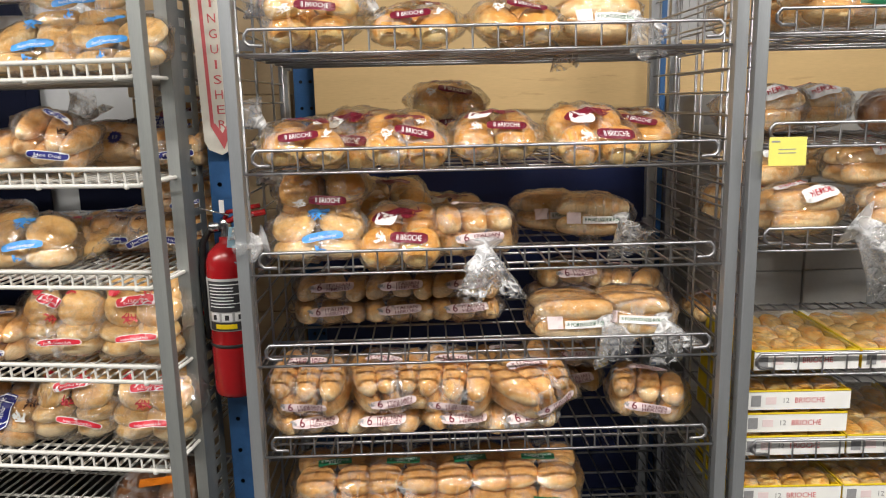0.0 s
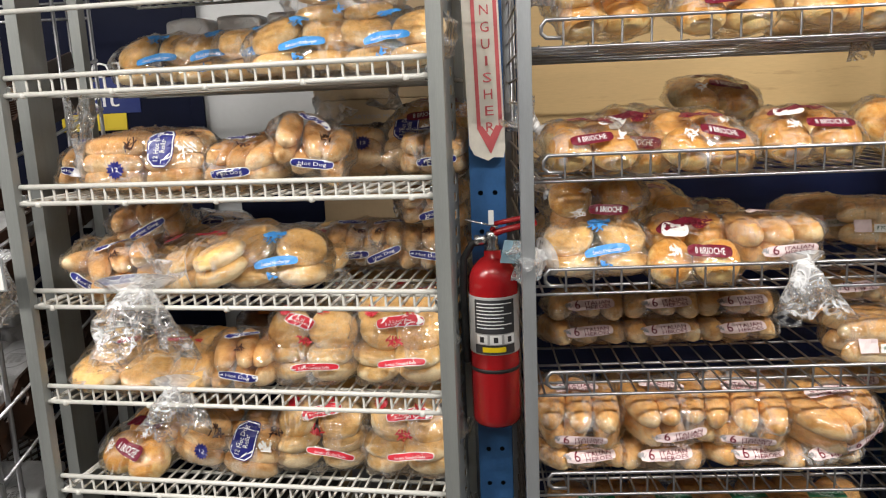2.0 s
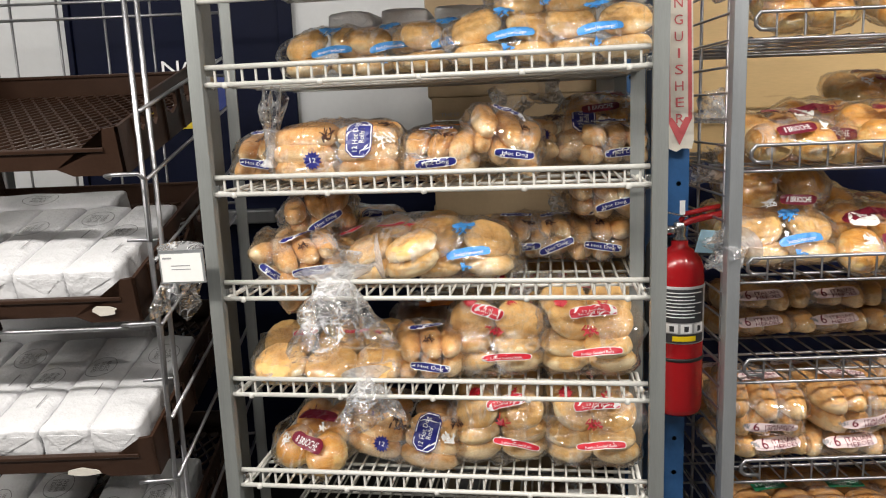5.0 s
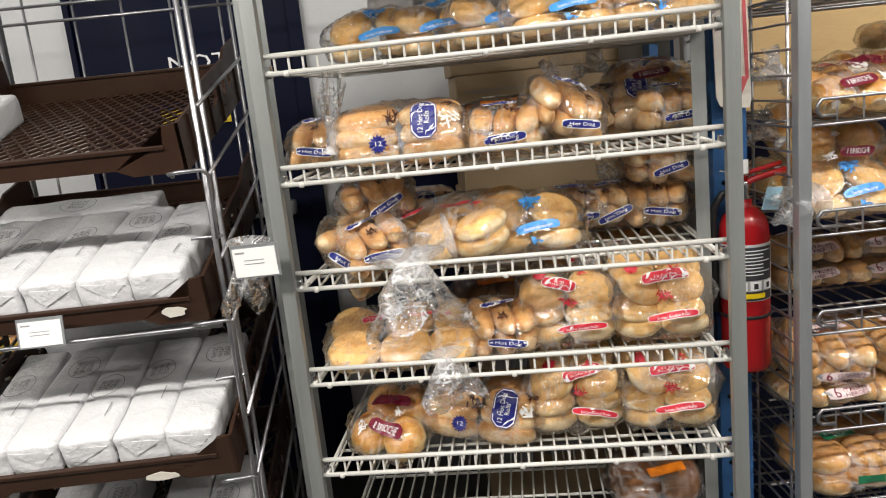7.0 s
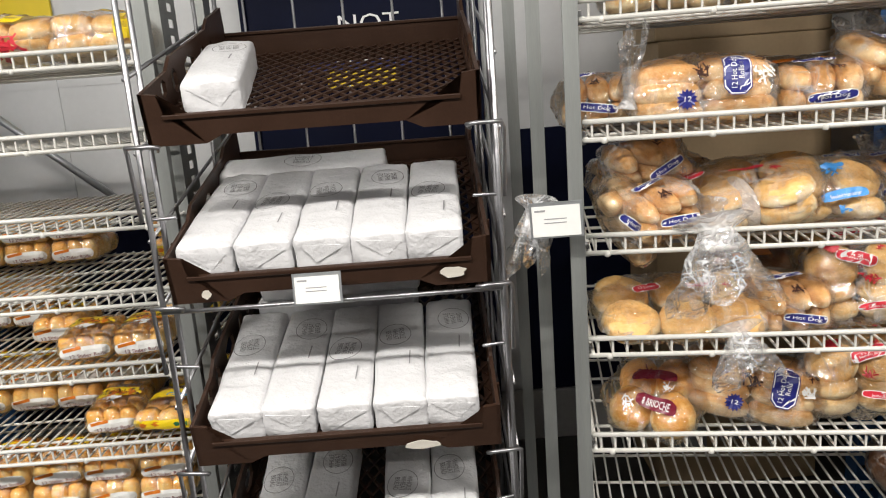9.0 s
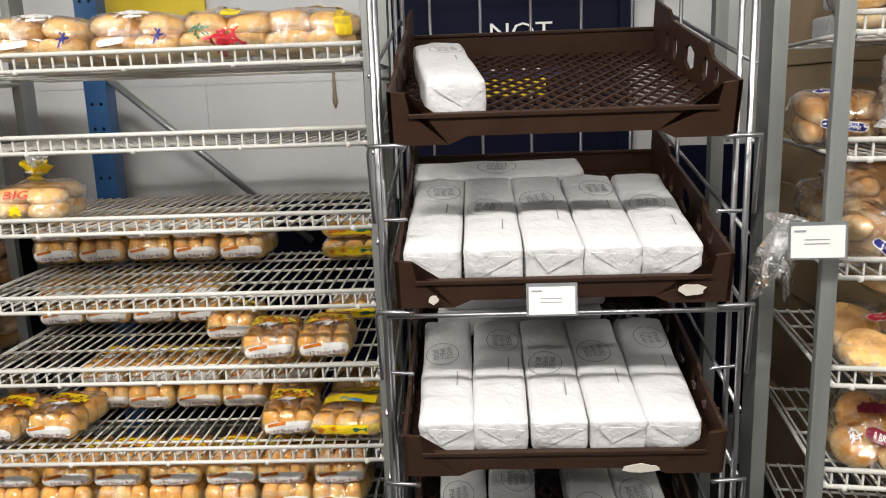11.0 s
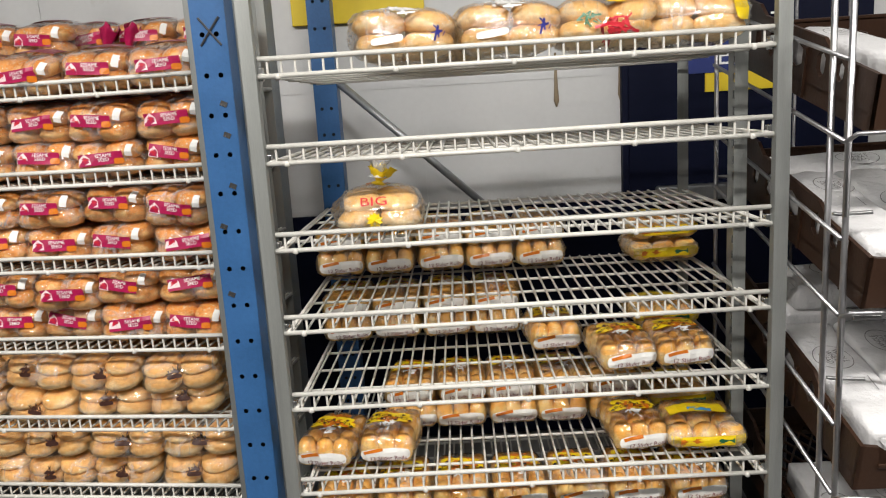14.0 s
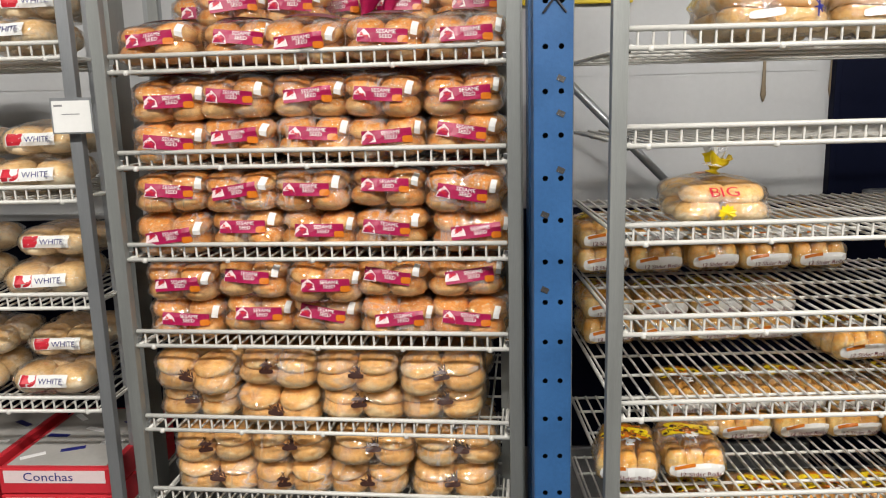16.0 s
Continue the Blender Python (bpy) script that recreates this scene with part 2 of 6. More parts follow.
M_BROWNINK = surface("dark_brown_ink", (0.05, 0.02, 0.015), 0.35, 0, 0.15, 60, 200, 0.05)
M_PALEBLUE = surface("pale_blue_tag", (0.40, 0.62, 0.75), 0.5, 0, 0.08, 30, 120, 0.05)
M_REDBOX = surface("red_box", (0.60, 0.03, 0.045), 0.4, 0, 0.12, 20, 120, 0.05)
M_STEEL = surface("bright_steel", (0.62, 0.62, 0.63), 0.25, 1.0, 0.15, 30, 150, 0.1)

M_PALEBUN = crust("pale_bun_crust", (0.86, 0.54, 0.19), (0.98, 0.87, 0.60), 0.040)
M_SEEDBUN = crust("sesame_bun_crust", (0.76, 0.30, 0.055), (0.95, 0.66, 0.30), 0.045, seeds=True)
M_BRIOCHE = crust("glazed_brioche_crust", (0.79, 0.38, 0.075), (0.98, 0.82, 0.40), 0.066, 0.3, 0.4)
M_HOTDOG = crust("hot_dog_roll_crust", (0.78, 0.43, 0.15), (0.97, 0.80, 0.50), 0.046)
M_HERO = crust("hero_roll_crust", (0.80, 0.44, 0.14), (0.97, 0.82, 0.50), 0.05)
M_SLIDER = crust("slider_roll_crust", (0.92, 0.47, 0.085), (0.98, 0.77, 0.32), 0.075, 0.34, 0.25)
M_MUFFIN = crust("floured_roll_crust", (0.87, 0.50, 0.165), (0.97, 0.80, 0.47), 0.036, 0.6)
M_WHITEROLL = crust("white_roll_crust", (0.88, 0.60, 0.27), (0.97, 0.88, 0.66), 0.062)
M_DARKBREAD = crust("brown_bread_crust", (0.20, 0.085, 0.03), (0.34, 0.17, 0.07), 0.08)
M_FILM = film("clear_bag_film", 0.028, 0.075, 20.0)
M_MILKFILM = film("milky_bag_film", 0.07, 0.08, 28.0, bunched=0.42)

# ---- mesh helpers ----
def mesh_from(name, bm, material, smooth=False):
    me = bpy.data.meshes.new(name)
    bm.to_mesh(me)
    bm.free()
    if material:
        me.materials.append(material)
    if smooth:
        me.polygons.foreach_set("use_smooth", [True] * len(me.polygons))
    return me


def part(name, bm, material, parent, label="", smooth=False, m=None):
    """One mesh object under a thing or a part."""
    me = bm if isinstance(bm, bpy.types.Mesh) else mesh_from(name, bm, material, smooth)
    ob = new(name, me)
    ob.parent = parent
    if m is not None:
        ob.matrix_basis = m
    if label:
        ob["label"] = label
    return ob


def empty(name, m, label, category, group="", kind=""):
    ob = new(name)
    ob.empty_display_size = 0.05
    ob.matrix_basis = m
    return tagged(ob, label, category, group, kind)


def box(bm, x0, x1, y0, y1, z0, z1, bevel=0.0, m=None):
    r = bmesh.ops.create_cube(bm, size=1)["verts"]
    bmesh.ops.scale(bm, vec=(x1 - x0, y1 - y0, z1 - z0), verts=r)
    bmesh.ops.translate(bm, vec=((x0 + x1) / 2, (y0 + y1) / 2, (z0 + z1) / 2), verts=r)
    if bevel:
        e = list({e for v in r for e in v.link_edges})
        out = bmesh.ops.bevel(bm, geom=e, offset=bevel, segments=2, affect="EDGES", profile=0.5)
        r = list({v for f in out["faces"] for v in f.verts} | {v for v in r if v.is_valid})
    if m is not None:
        bmesh.ops.transform(bm, matrix=m, verts=r)
    return bm


def newbox(x0, x1, y0, y1, z0, z1, bevel=0.0):
    return box(bmesh.new(), x0, x1, y0, y1, z0, z1, bevel)


def tube(bm, pts, r, seg=6, caps=True):
    """A bent rod through the points."""
    pts = [Vector(p) for p in pts]
    rings = []
    side = None
    for k, p in enumerate(pts):
        a = (p - pts[k - 1]).normalized() if k else None
        b = (pts[k + 1] - p).normalized() if k + 1 < len(pts) else None
        d = ((a or b) + (b or a)).normalized()
        if side is None:
            side = d.orthogonal().normalized()
        side = (side - d * side.dot(d)).normalized()
        up = d.cross(side)
        rings.append([bm.verts.new(p + (side * math.cos(t) + up * math.sin(t)) * r) for t in (2 * math.pi * i / seg for i in range(seg))])
    for a, b in zip(rings, rings[1:]):
        for i in range(seg):
            bm.faces.new((a[i], a[(i + 1) % seg], b[(i + 1) % seg], b[i]))
    if caps:
        bm.faces.new(rings[0][::-1])
        bm.faces.new(rings[-1])
    return bm


def lathe(bm, prof, seg=20, m=None):
    """Turned shape from (radius, height) pairs."""
    rings = [[bm.verts.new((r * math.cos(t), r * math.sin(t), z)) for t in (2 * math.pi * i / seg for i in range(seg))] for r, z in prof]
    for a, b in zip(rings, rings[1:]):
        for i in range(seg):
            bm.faces.new((a[i], a[(i + 1) % seg], b[(i + 1) % seg], b[i]))
    bm.faces.new(rings[0][::-1])
    bm.faces.new(rings[-1])
    if m is not None:
        bmesh.ops.transform(bm, matrix=m, verts=[v for ring in rings for v in ring])
    return bm


TEXTS = {}


def text_shape(body, squeeze=1.0):
    """Flat outline of a word, one unit high and centred: points and faces."""
    if body not in TEXTS:
        cu = bpy.data.curves.new("word", "FONT")
        cu.body, cu.size, cu.resolution_u = body, 1.0, 2
        cu.align_x, cu.align_y = "CENTER", "CENTER"
        cu.space_line = 0.85
        ob = new("word", cu)
        bpy.context.view_layer.update()
        me = bpy.data.meshes.new_from_object(ob.evaluated_get(bpy.context.evaluated_depsgraph_get()))
        TEXTS[body] = ([tuple(v.co[:2]) for v in me.vertices], [tuple(p.vertices) for p in me.polygons])
        bpy.data.objects.remove(ob)
        bpy.data.meshes.remove(me)
        bpy.data.curves.remove(cu)
    return TEXTS[body]


def flat_text(body, size, width=None):
    """A word in the plane x, z facing -y, size high; width: squeezed to that width."""
    pts, faces = text_shape(body)
    w = max(p[0] for p in pts) - min(p[0] for p in pts)
    sx = width / w if width else size
    bm = bmesh.new()
    vs = [bm.verts.new((x * sx, 0, y * size)) for x, y in pts]
    for f in faces:
        try:
            bm.faces.new([vs[i] for i in f])
        except ValueError:
            pass
    return bm


def rect_shape(w, h, nx=6, nz=3):
    pts = [(w * (i / nx - 0.5), h * (j / nz - 0.5)) for j in range(nz + 1) for i in range(nx + 1)]
    faces = [(j * (nx + 1) + i, j * (nx + 1) + i + 1, (j + 1) * (nx + 1) + i + 1, (j + 1) * (nx + 1) + i) for j in range(nz) for i in range(nx)]
    return pts, faces


def star_shape(r, spikes=14):
    pts = [(0, 0)] + [(math.cos(a) * q, math.sin(a) * q) for k in range(spikes * 2) for a, q in ((math.pi * k / spikes, r if k % 2 else r * 0.72),)]
    n = spikes * 2
    return pts, [(0, 1 + k, 1 + (k + 1) % n) for k in range(n)]


def pill_shape(w, h, bow=0.0, nx=8, nz=3):
    """A label with rounded ends, bowed up in the middle."""
    pts, faces = rect_shape(2.0, 2.0, nx, nz)
    return [(u * w / 2 * (1 - 0.05 * v ** 4), v * h / 2 * (1 - 0.30 * abs(u) ** 7) + bow * (1 - u * u)) for u, v in pts], faces


def splash_shape(r, seed, strokes=15):
    """A cluster of short thin strokes, like a dense printed drawing."""
    rnd_ = random.Random(seed)
    pts, faces = [], []
    for _ in range(strokes):
        a, q, t = rnd_.uniform(0, 6.28), r * rnd_.uniform(0.05, 0.75), rnd_.uniform(0, 3.14)
        cx, cy, ln, th = q * math.cos(a), q * math.sin(a) * 0.7, r * rnd_.uniform(0.15, 0.42), r * rnd_.uniform(0.03, 0.085)
        k = len(pts)
        for su, sv in ((-1, -1), (1, -1), (1, 1), (-1, 1)):
            pts.append((cx + su * ln * math.cos(t) - sv * th * math.sin(t), cy + su * ln * math.sin(t) + sv * th * math.cos(t)))
        faces.append((k, k + 1, k + 2, k + 3))
    return pts, faces


def plaque(w, h, ink, words, fr, bow=0.0, size=0.6, border=True):
    """A printed label with its words, most with a white border."""
    out = [(pill_shape(w + 0.0028, h + 0.0028, bow), M_WHITEINK, fr, "print_border")] if border else []
    out.append((pill_shape(w, h, bow), ink, fr, "print_band"))
    if words:
        out.append((sized_text(words, h * size * 0.8 / (1 + words.count("\n") * 0.7), w * 0.66), M_WHITEINK, fr, "lettering"))
    return out


def sized_text(body, h, width=None):
    pts, faces = text_shape(body)
    w = max(p[0] for p in pts) - min(p[0] for p in pts)
    sx = width / w if width else h
    return [(x * sx, y * h) for x, y in pts], faces


# ---- rolls, wrapping and printed bands ----
from mathutils.bvhtree import BVHTree

ROLLS = {}


def roll_mesh(key, a, b, h, material, seed, power=0.62, slit=0.0, ns=16, nr=9):
    """A baked roll standing on z = 0: half-lengths a, b, height h; slit: depth of the cut round its waist."""
    key = (key, seed)
    if key in ROLLS:
        return ROLLS[key]
    rnd = random.Random(seed * 71 + 5)
    ox, oy = rnd.uniform(0, 50), rnd.uniform(0, 50)
    bm = bmesh.new()
    rings = []
    for j in range(1, nr):
        phi = -math.pi / 2 + math.pi * j / nr
        q = math.cos(phi) ** power
        if slit and j == int(nr * 0.42):
            q *= 1 - slit
        z = h * (0.38 + (0.62 if phi > 0 else 0.38) * math.sin(phi))
        ring = []
        for i in range(ns):
            t = 2 * math.pi * i / ns
            p = Vector((a * q * math.cos(t), b * q * math.sin(t), z))
            d = noise.noise((p.x * 28 + ox, p.y * 28 + oy, p.z * 28)) * 0.07 + noise.noise((p.x * 11 + oy, p.y * 11, p.z * 11 + ox)) * 0.07
            p.x *= 1 + d
            p.y *= 1 + d
            p.z *= 1 + d * 0.6
            ring.append(bm.verts.new(p))
        rings.append(ring)
    lo, hi = bm.verts.new((0, 0, h * 0.01)), bm.verts.new((0, 0, h * (1 + rnd.uniform(-0.03, 0.03))))
    for r0, r1 in zip(rings, rings[1:]):
        for i in range(ns):
            bm.faces.new((r0[i], r0[(i + 1) % ns], r1[(i + 1) % ns], r1[i]))
    for i in range(ns):
        bm.faces.new((lo, rings[0][(i + 1) % ns], rings[0][i]))
        bm.faces.new((hi, rings[-1][i], rings[-1][(i + 1) % ns]))
    ROLLS[key] = mesh_from("roll", bm, material, True)
    return ROLLS[key]


def hull_bag(rolls, seed, tight=0.95, nu=44, nv=26, slack=0.006, crumple=0.008):
    """Wrapping drawn over rolls, each (matrix, half-lengths a, b, height): a star-shaped skin, taut between the rolls, ridged with creases."""
    C = np.array([(m @ Vector((0, 0, h * 0.5)))[:] for m, a, b, h in rolls])
    S = [np.array(m.to_3x3()) @ np.diag((a, b, h * 0.52)) for m, a, b, h in rolls]
    mid = (C.min(0) + C.max(0)) / 2
    k = np.arange(300)
    zz = 1 - 2 * (k + 0.5) / 300
    th = k * 2.39996
    nrm = np.stack([np.sqrt(1 - zz ** 2) * np.cos(th), np.sqrt(1 - zz ** 2) * np.sin(th), zz], 1)
    sup = np.max([(nrm @ (c - mid)) + np.linalg.norm(nrm @ s, axis=1) for c, s in zip(C, S)], 0)
    rnd = random.Random(seed)
    ox, oy, oz = (rnd.uniform(0, 90) for _ in range(3))
    lat = -math.pi / 2 + math.pi * np.arange(1, nv) / nv
    lon = 2 * math.pi * np.arange(nu) / nu
    d = np.stack([np.outer(np.cos(lat), np.cos(lon)), np.outer(np.cos(lat), np.sin(lon)), np.outer(np.sin(lat), np.ones(nu))], 2).reshape(-1, 3)
    dot = d @ nrm.T
    best = np.min(np.where(dot > 0.15, sup[None] / np.maximum(dot, 0.15), 9), 1) * tight
    for c, s in zip(C, S):
        si = np.linalg.inv(s)
        p, q = si @ (mid - c), d @ si.T
        A, B, G = (q * q).sum(1), q @ p, p @ p - 1
        disc = B * B - A * G
        hit = (-B + np.sqrt(np.maximum(disc, 0))) / A
        best = np.where(disc > 0, np.maximum(best, hit), best)
    bm = bmesh.new()
    grid, row = [], []
    for n_, (dd, r) in enumerate(zip(d, best)):
        P = mid + dd * r
        big = noise.noise((P[0] * 26 + ox, P[1] * 26 + oy, P[2] * 26 + oz))
        ridge = 1 - 2.2 * abs(noise.noise((P[0] * 34 + oy, P[1] * 22 + oz, P[2] * 34 + ox)))
        small = 1 - 2.4 * abs(noise.noise((P[0] * 80 + oz, P[1] * 60, P[2] * 80 + oy)))
        ear = 0.016 * min(1.0, crumple / 0.010) * max(0.0, (abs(dd[0]) - 0.86) / 0.14) * max(0.0, 1 - abs(dd[2]) * 2.2)
        w = ear + crumple * (0.5 * big + 0.55 * max(0, ridge) ** 3 + 0.30 * max(0, small) ** 2)
        row.append(bm.verts.new(mid + dd * (r + slack + w)))
        if len(row) == nu:
            grid.append(row)
            row = []
    lo = bm.verts.new(sum((v.co for v in grid[0]), Vector()) / nu)
    hi = bm.verts.new(sum((v.co for v in grid[-1]), Vector()) / nu)
    for r0, r1 in zip(grid, grid[1:]):
        for i in range(nu):
            bm.faces.new((r0[i], r0[(i + 1) % nu], r1[(i + 1) % nu], r1[i]))
    for i in range(nu):
        bm.faces.new((lo, grid[0][(i + 1) % nu], grid[0][i]))
        bm.faces.new((hi, grid[-1][i], grid[-1][(i + 1) % nu]))
    return bm


def frill(seed, length=0.09, neck=0.010, wide=0.05, droop=0.0, seg=18):
    """The gathered end of a bag along +x from the origin: a tight neck that flares into ruffles."""
    rnd = random.Random(seed)
    o = rnd.uniform(0, 60)
    bm = bmesh.new()
    rings = []
    for k in range(8):
        t = k / 7
        r = neck + (wide - neck) * max(0.0, t - 0.22) ** 0.75 if k > 1 else neck * (2.4 - 1.4 * k)
        ring = []
        for i in range(seg):
            a = 2 * math.pi * i / seg
            rr = r * (1 + (0.34 * math.sin(a * 5 + o) + 0.5 * noise.noise((math.cos(a) * 2 + o, math.sin(a) * 2, t * 3))) * min(1, t * 1.6))
            ring.append(bm.verts.new((length * t * (1 + 0.18 * math.sin(a * 3 + o) * t), rr * math.cos(a), rr * 0.75 * math.sin(a) - droop * t * t)))
        rings.append(ring)
    for r0, r1 in zip(rings, rings[1:]):
        for i in range(seg):
            bm.faces.new((r0[i], r0[(i + 1) % seg], r1[(i + 1) % seg], r1[i]))
    return bm


def printed(shape, bvh, frame_, lift):
    """A flat shape laid on the wrapping: cast along the frame's -z; frame_: its middle and turn."""
    pts, faces = shape
    bm = bmesh.new()
    way = frame_.to_3x3() @ Vector((0, 0, -1))
    vs, good = [], []
    for x, y in pts:
        p = frame_ @ Vector((x, y, 0))
        hit, nor, _, _ = bvh.ray_cast(p, way)
        good.append(hit is not None)
        vs.append(bm.verts.new((hit - way * lift) if hit is not None else p))
    for f in faces:
        if all(good[i] for i in f):
            try:
                bm.faces.new([vs[i] for i in f])
            except ValueError:
                pass
    bmesh.ops.delete(bm, geom=[v for v in bm.verts if not v.link_faces], context="VERTS")
    return bm


def facing(x, z, lean=0.0, turn=0.0, y=-0.5, yaw=0.0):
    """A frame in front of a pack at (x, z), looking along +y; lean: degrees from level down; turn: spin in its plane."""
    rot = Euler((radians(90 - lean), 0, radians(yaw))).to_matrix().to_4x4() @ pose(0, 0, 0, 0, 0, turn)
    back = rot.to_3x3() @ Vector((0, 0, 1))
    return Matrix.Translation(Vector((x, 0, z)) + back * 0.5) @ rot


PACKS = {}


def build_pack(name, label, category, rolls, bands, film_mat=None, seed=1, tails=(), bag=None, **kw):
    """A wrapped pack standing on z = 0. rolls: (mesh, matrix, a, b, h); bands: (shape, material, frame, name)."""
    root = empty(name, Matrix(), label, category)
    shell = bag or hull_bag([(m, a, b, h) for _, m, a, b, h in rolls], seed, **kw)
    low = min(v.co.z for v in shell.verts)
    up = Matrix.Translation((0, 0, -low))
    bvh = BVHTree.FromBMesh(shell)
    for me, m, a, b, h in rolls:
        part("roll", me, None, root, m=up @ m)
    for k, (shape, material, fr, nm) in enumerate(bands):
        part(nm, printed(shape, bvh, fr, 0.0016 + 0.0012 * (nm == "lettering") + 0.0002 * k), material, root, m=up)
    part("bag", shell, film_mat or M_FILM, root, "clear crumpled plastic wrapping", True, up)
    for k, (m, length, wide, droop) in enumerate(tails):
        part("bag_end", frill(seed * 3 + k, length, 0.011, wide, droop), M_MILKFILM, root, "gathered plastic bag end", True, up @ m)
    return root


def place(kind, rack, u, v, z, rz=0, rx=0, ry=0, seed=None, label=""):
    """Sets a pack of that kind on a rack, u along its front, v back from it."""
    vs = BUILDERS[kind][1]
    n = (len(PLACED) if seed is None else seed) % vs
    m = rack @ pose(u, v, z, rx, ry, rz)
    key = (kind, n)
    if key not in PACKS:
        ob = PACKS[key] = BUILDERS[kind][0](n)
        ob.matrix_basis = m
    else:
        ob = copy_thing(PACKS[key], m)
    if label:
        ob["label"] = label
    PLACED.append(ob)
    return ob


PLACED = []


def jitter(rnd, a):
    return rnd.uniform(-a, a)


def rolls_grid(key, mat, a, b, h, nx, ny, nz, seed, gap=0.96, wob=0.004, tilt=5, power=0.62, slit=0.0, step=0.0, flat=0.9, lean=0.0):
    """Rows and layers of rolls, a little disordered; lean: how far their tops face the front, in degrees."""
    rnd = random.Random(seed * 13 + 1)
    out = []
    cl, sl = math.cos(radians(lean)), math.sin(radians(lean))
    for k in range(nz):
        for j in range(ny):
            for i in range(nx):
                me = roll_mesh(key, a, b, h, mat, rnd.randrange(4), power, slit)
                yy, zz = (j - (ny - 1) / 2) * 2 * b * gap, k * h * flat
                m = pose((i - (nx - 1) / 2) * 2 * a * gap + jitter(rnd, wob), yy * cl - zz * sl * 0.4 + jitter(rnd, wob) + step * k, yy * sl * 0.55 + zz + abs(jitter(rnd, 0.003)),
                         lean * (0.35 + 0.65 * (k + 1) / nz) + jitter(rnd, tilt), jitter(rnd, tilt), jitter(rnd, 14))
                out.append((me, m, a * rnd.uniform(0.97, 1.03), b, h))
    return out


def leaning_stack(key, mat, a, h, cols, seed, layers, lean, extra=0):
    """Columns of flat buns lying on one another, the top ones leaning back so that their faces show."""
    rnd = random.Random(seed * 17 + 3)
    out = []
    for c in range(cols):
        x = (c - (cols - 1) / 2) * 2 * a * 0.95
        for k in range(layers):
            out.append((roll_mesh(key, a, a * 0.97, h, mat, rnd.randrange(4), 0.44, 0.09), pose(x + jitter(rnd, 0.006), 0.004 * k + jitter(rnd, 0.006), k * h * 0.86, 6 + 4 * k + jitter(rnd, 5), jitter(rnd, 5), jitter(rnd, 40)), a, a, h))
        for e in range(1 + extra):
            out.append((roll_mesh(key, a, a * 0.97, h, mat, rnd.randrange(4), 0.44, 0.09),
                        pose(x + jitter(rnd, 0.007), 0.018 + 0.042 * e + jitter(rnd, 0.004), layers * h * 0.86 + 0.020 + 0.030 * e, lean + jitter(rnd, 6), jitter(rnd, 6), jitter(rnd, 40)), a, a, h))
    return out


def pack_hamburger(n):
    r = leaning_stack("hamb", M_PALEBUN, 0.047, 0.036, 2, n + 1, 2 if n != 2 else 1, (56, 50, 52, 60)[n], n % 2)
    top = 0.12
    spin = (-16, 9, -5, 14)[n]
    bands = plaque((0.066, 0.088, 0.080, 0.078)[n], 0.022, M_REDINK, ("12\nJumbo", "12 Jumbo\nSeeded Rolls", "12 Jumbo\nSeeded", "12 Jumbo\nSeeded Rolls")[n], facing((-0.012, 0.012, 0.0, 0.012)[n], top * 0.80, 40, spin), (0, 0.004, -0.003, 0.003)[n])
    bands += plaque(0.092, 0.012, M_REDINK, "Jumbo Seeded Rolls", facing((0.03, 0.02, 0.01, 0.03)[n], (0.024, 0.036, 0.028, 0.030)[n], 10, (4, 6, -6, -14)[n]), 0.002, 0.75)
    bands += [(splash_shape(0.020, n + 40), M_REDINK, facing(0.004, top * 0.52, 25, -20), "print_drawing"), (star_shape(0.015), M_REDINK, facing(-0.05, top * 1.05, 50), "print_badge"),
              (splash_shape(0.013, n + 50), M_REDINK, facing(0.03, top * 1.02, 50, 30), "print_drawing")]
    return build_pack("hamburger_bun_pack", "clear bag of pale hamburger buns with red print", "bun pack", r, bands, seed=n + 3, tails=[(pose(0.03 - 0.05 * (n % 3), 0.05, top * 0.9, 0, -60, 50), 0.08, 0.05, 0.0)] if n in (0, 3) else [], slack=0.008, crumple=0.014)


def pack_flatham(n):
    r = rolls_grid("ham", M_PALEBUN, 0.053, 0.052, 0.036, 3, 2, 2 - n, n + 7, 0.94, 0.006, 9, 0.36, 0.10, 0.012, 0.84, 26)
    bands = plaque(0.050, 0.022, M_REDINK, "12 Jumbo", facing(-0.06, 0.055, 50, 14)) + [(pill_shape(0.06, 0.012), M_REDINK, facing(0.04, 0.056, 55, 16), "print_band"), (splash_shape(0.014, n + 60), M_REDINK, facing(0.09, 0.05, 45), "print_drawing")]
    return build_pack("hamburger_bun_pack", "low clear bag of pale buns with red print", "bun pack", r, bands, seed=n + 31)


def pack_seeded(n):
    r = leaning_stack("seed", M_PALEBUN, 0.048, 0.036, 2, n + 11, 1, (34, 40, 28, 36)[n], 0)
    h = 0.085
    bands = plaque((0.085, 0.075, 0.08, 0.07)[n], 0.018, M_SKYINK, "Seeded Hamburger", facing(0.008, h * (0.40 if n % 2 == 0 else 0.62), 15, (7, -6, 10, -12)[n]), 0.003, 0.7, False)
    bands += [(splash_shape(0.026, n + 70, 18), M_SKYINK, facing(-0.004, h * 0.95, 48, -4), "print_drawing"), (pill_shape(0.045, 0.012), M_SKYINK, facing(0.0, h * 1.06, 55, 8), "print_band"), (splash_shape(0.015, n + 80), M_SKYINK, facing(0.0, h * 0.16, 8, 10), "print_drawing")]
    return build_pack("seeded_bun_pack", "clear bag of hamburger buns with sky-blue print", "bun pack", r, bands, seed=n + 41, crumple=0.010)


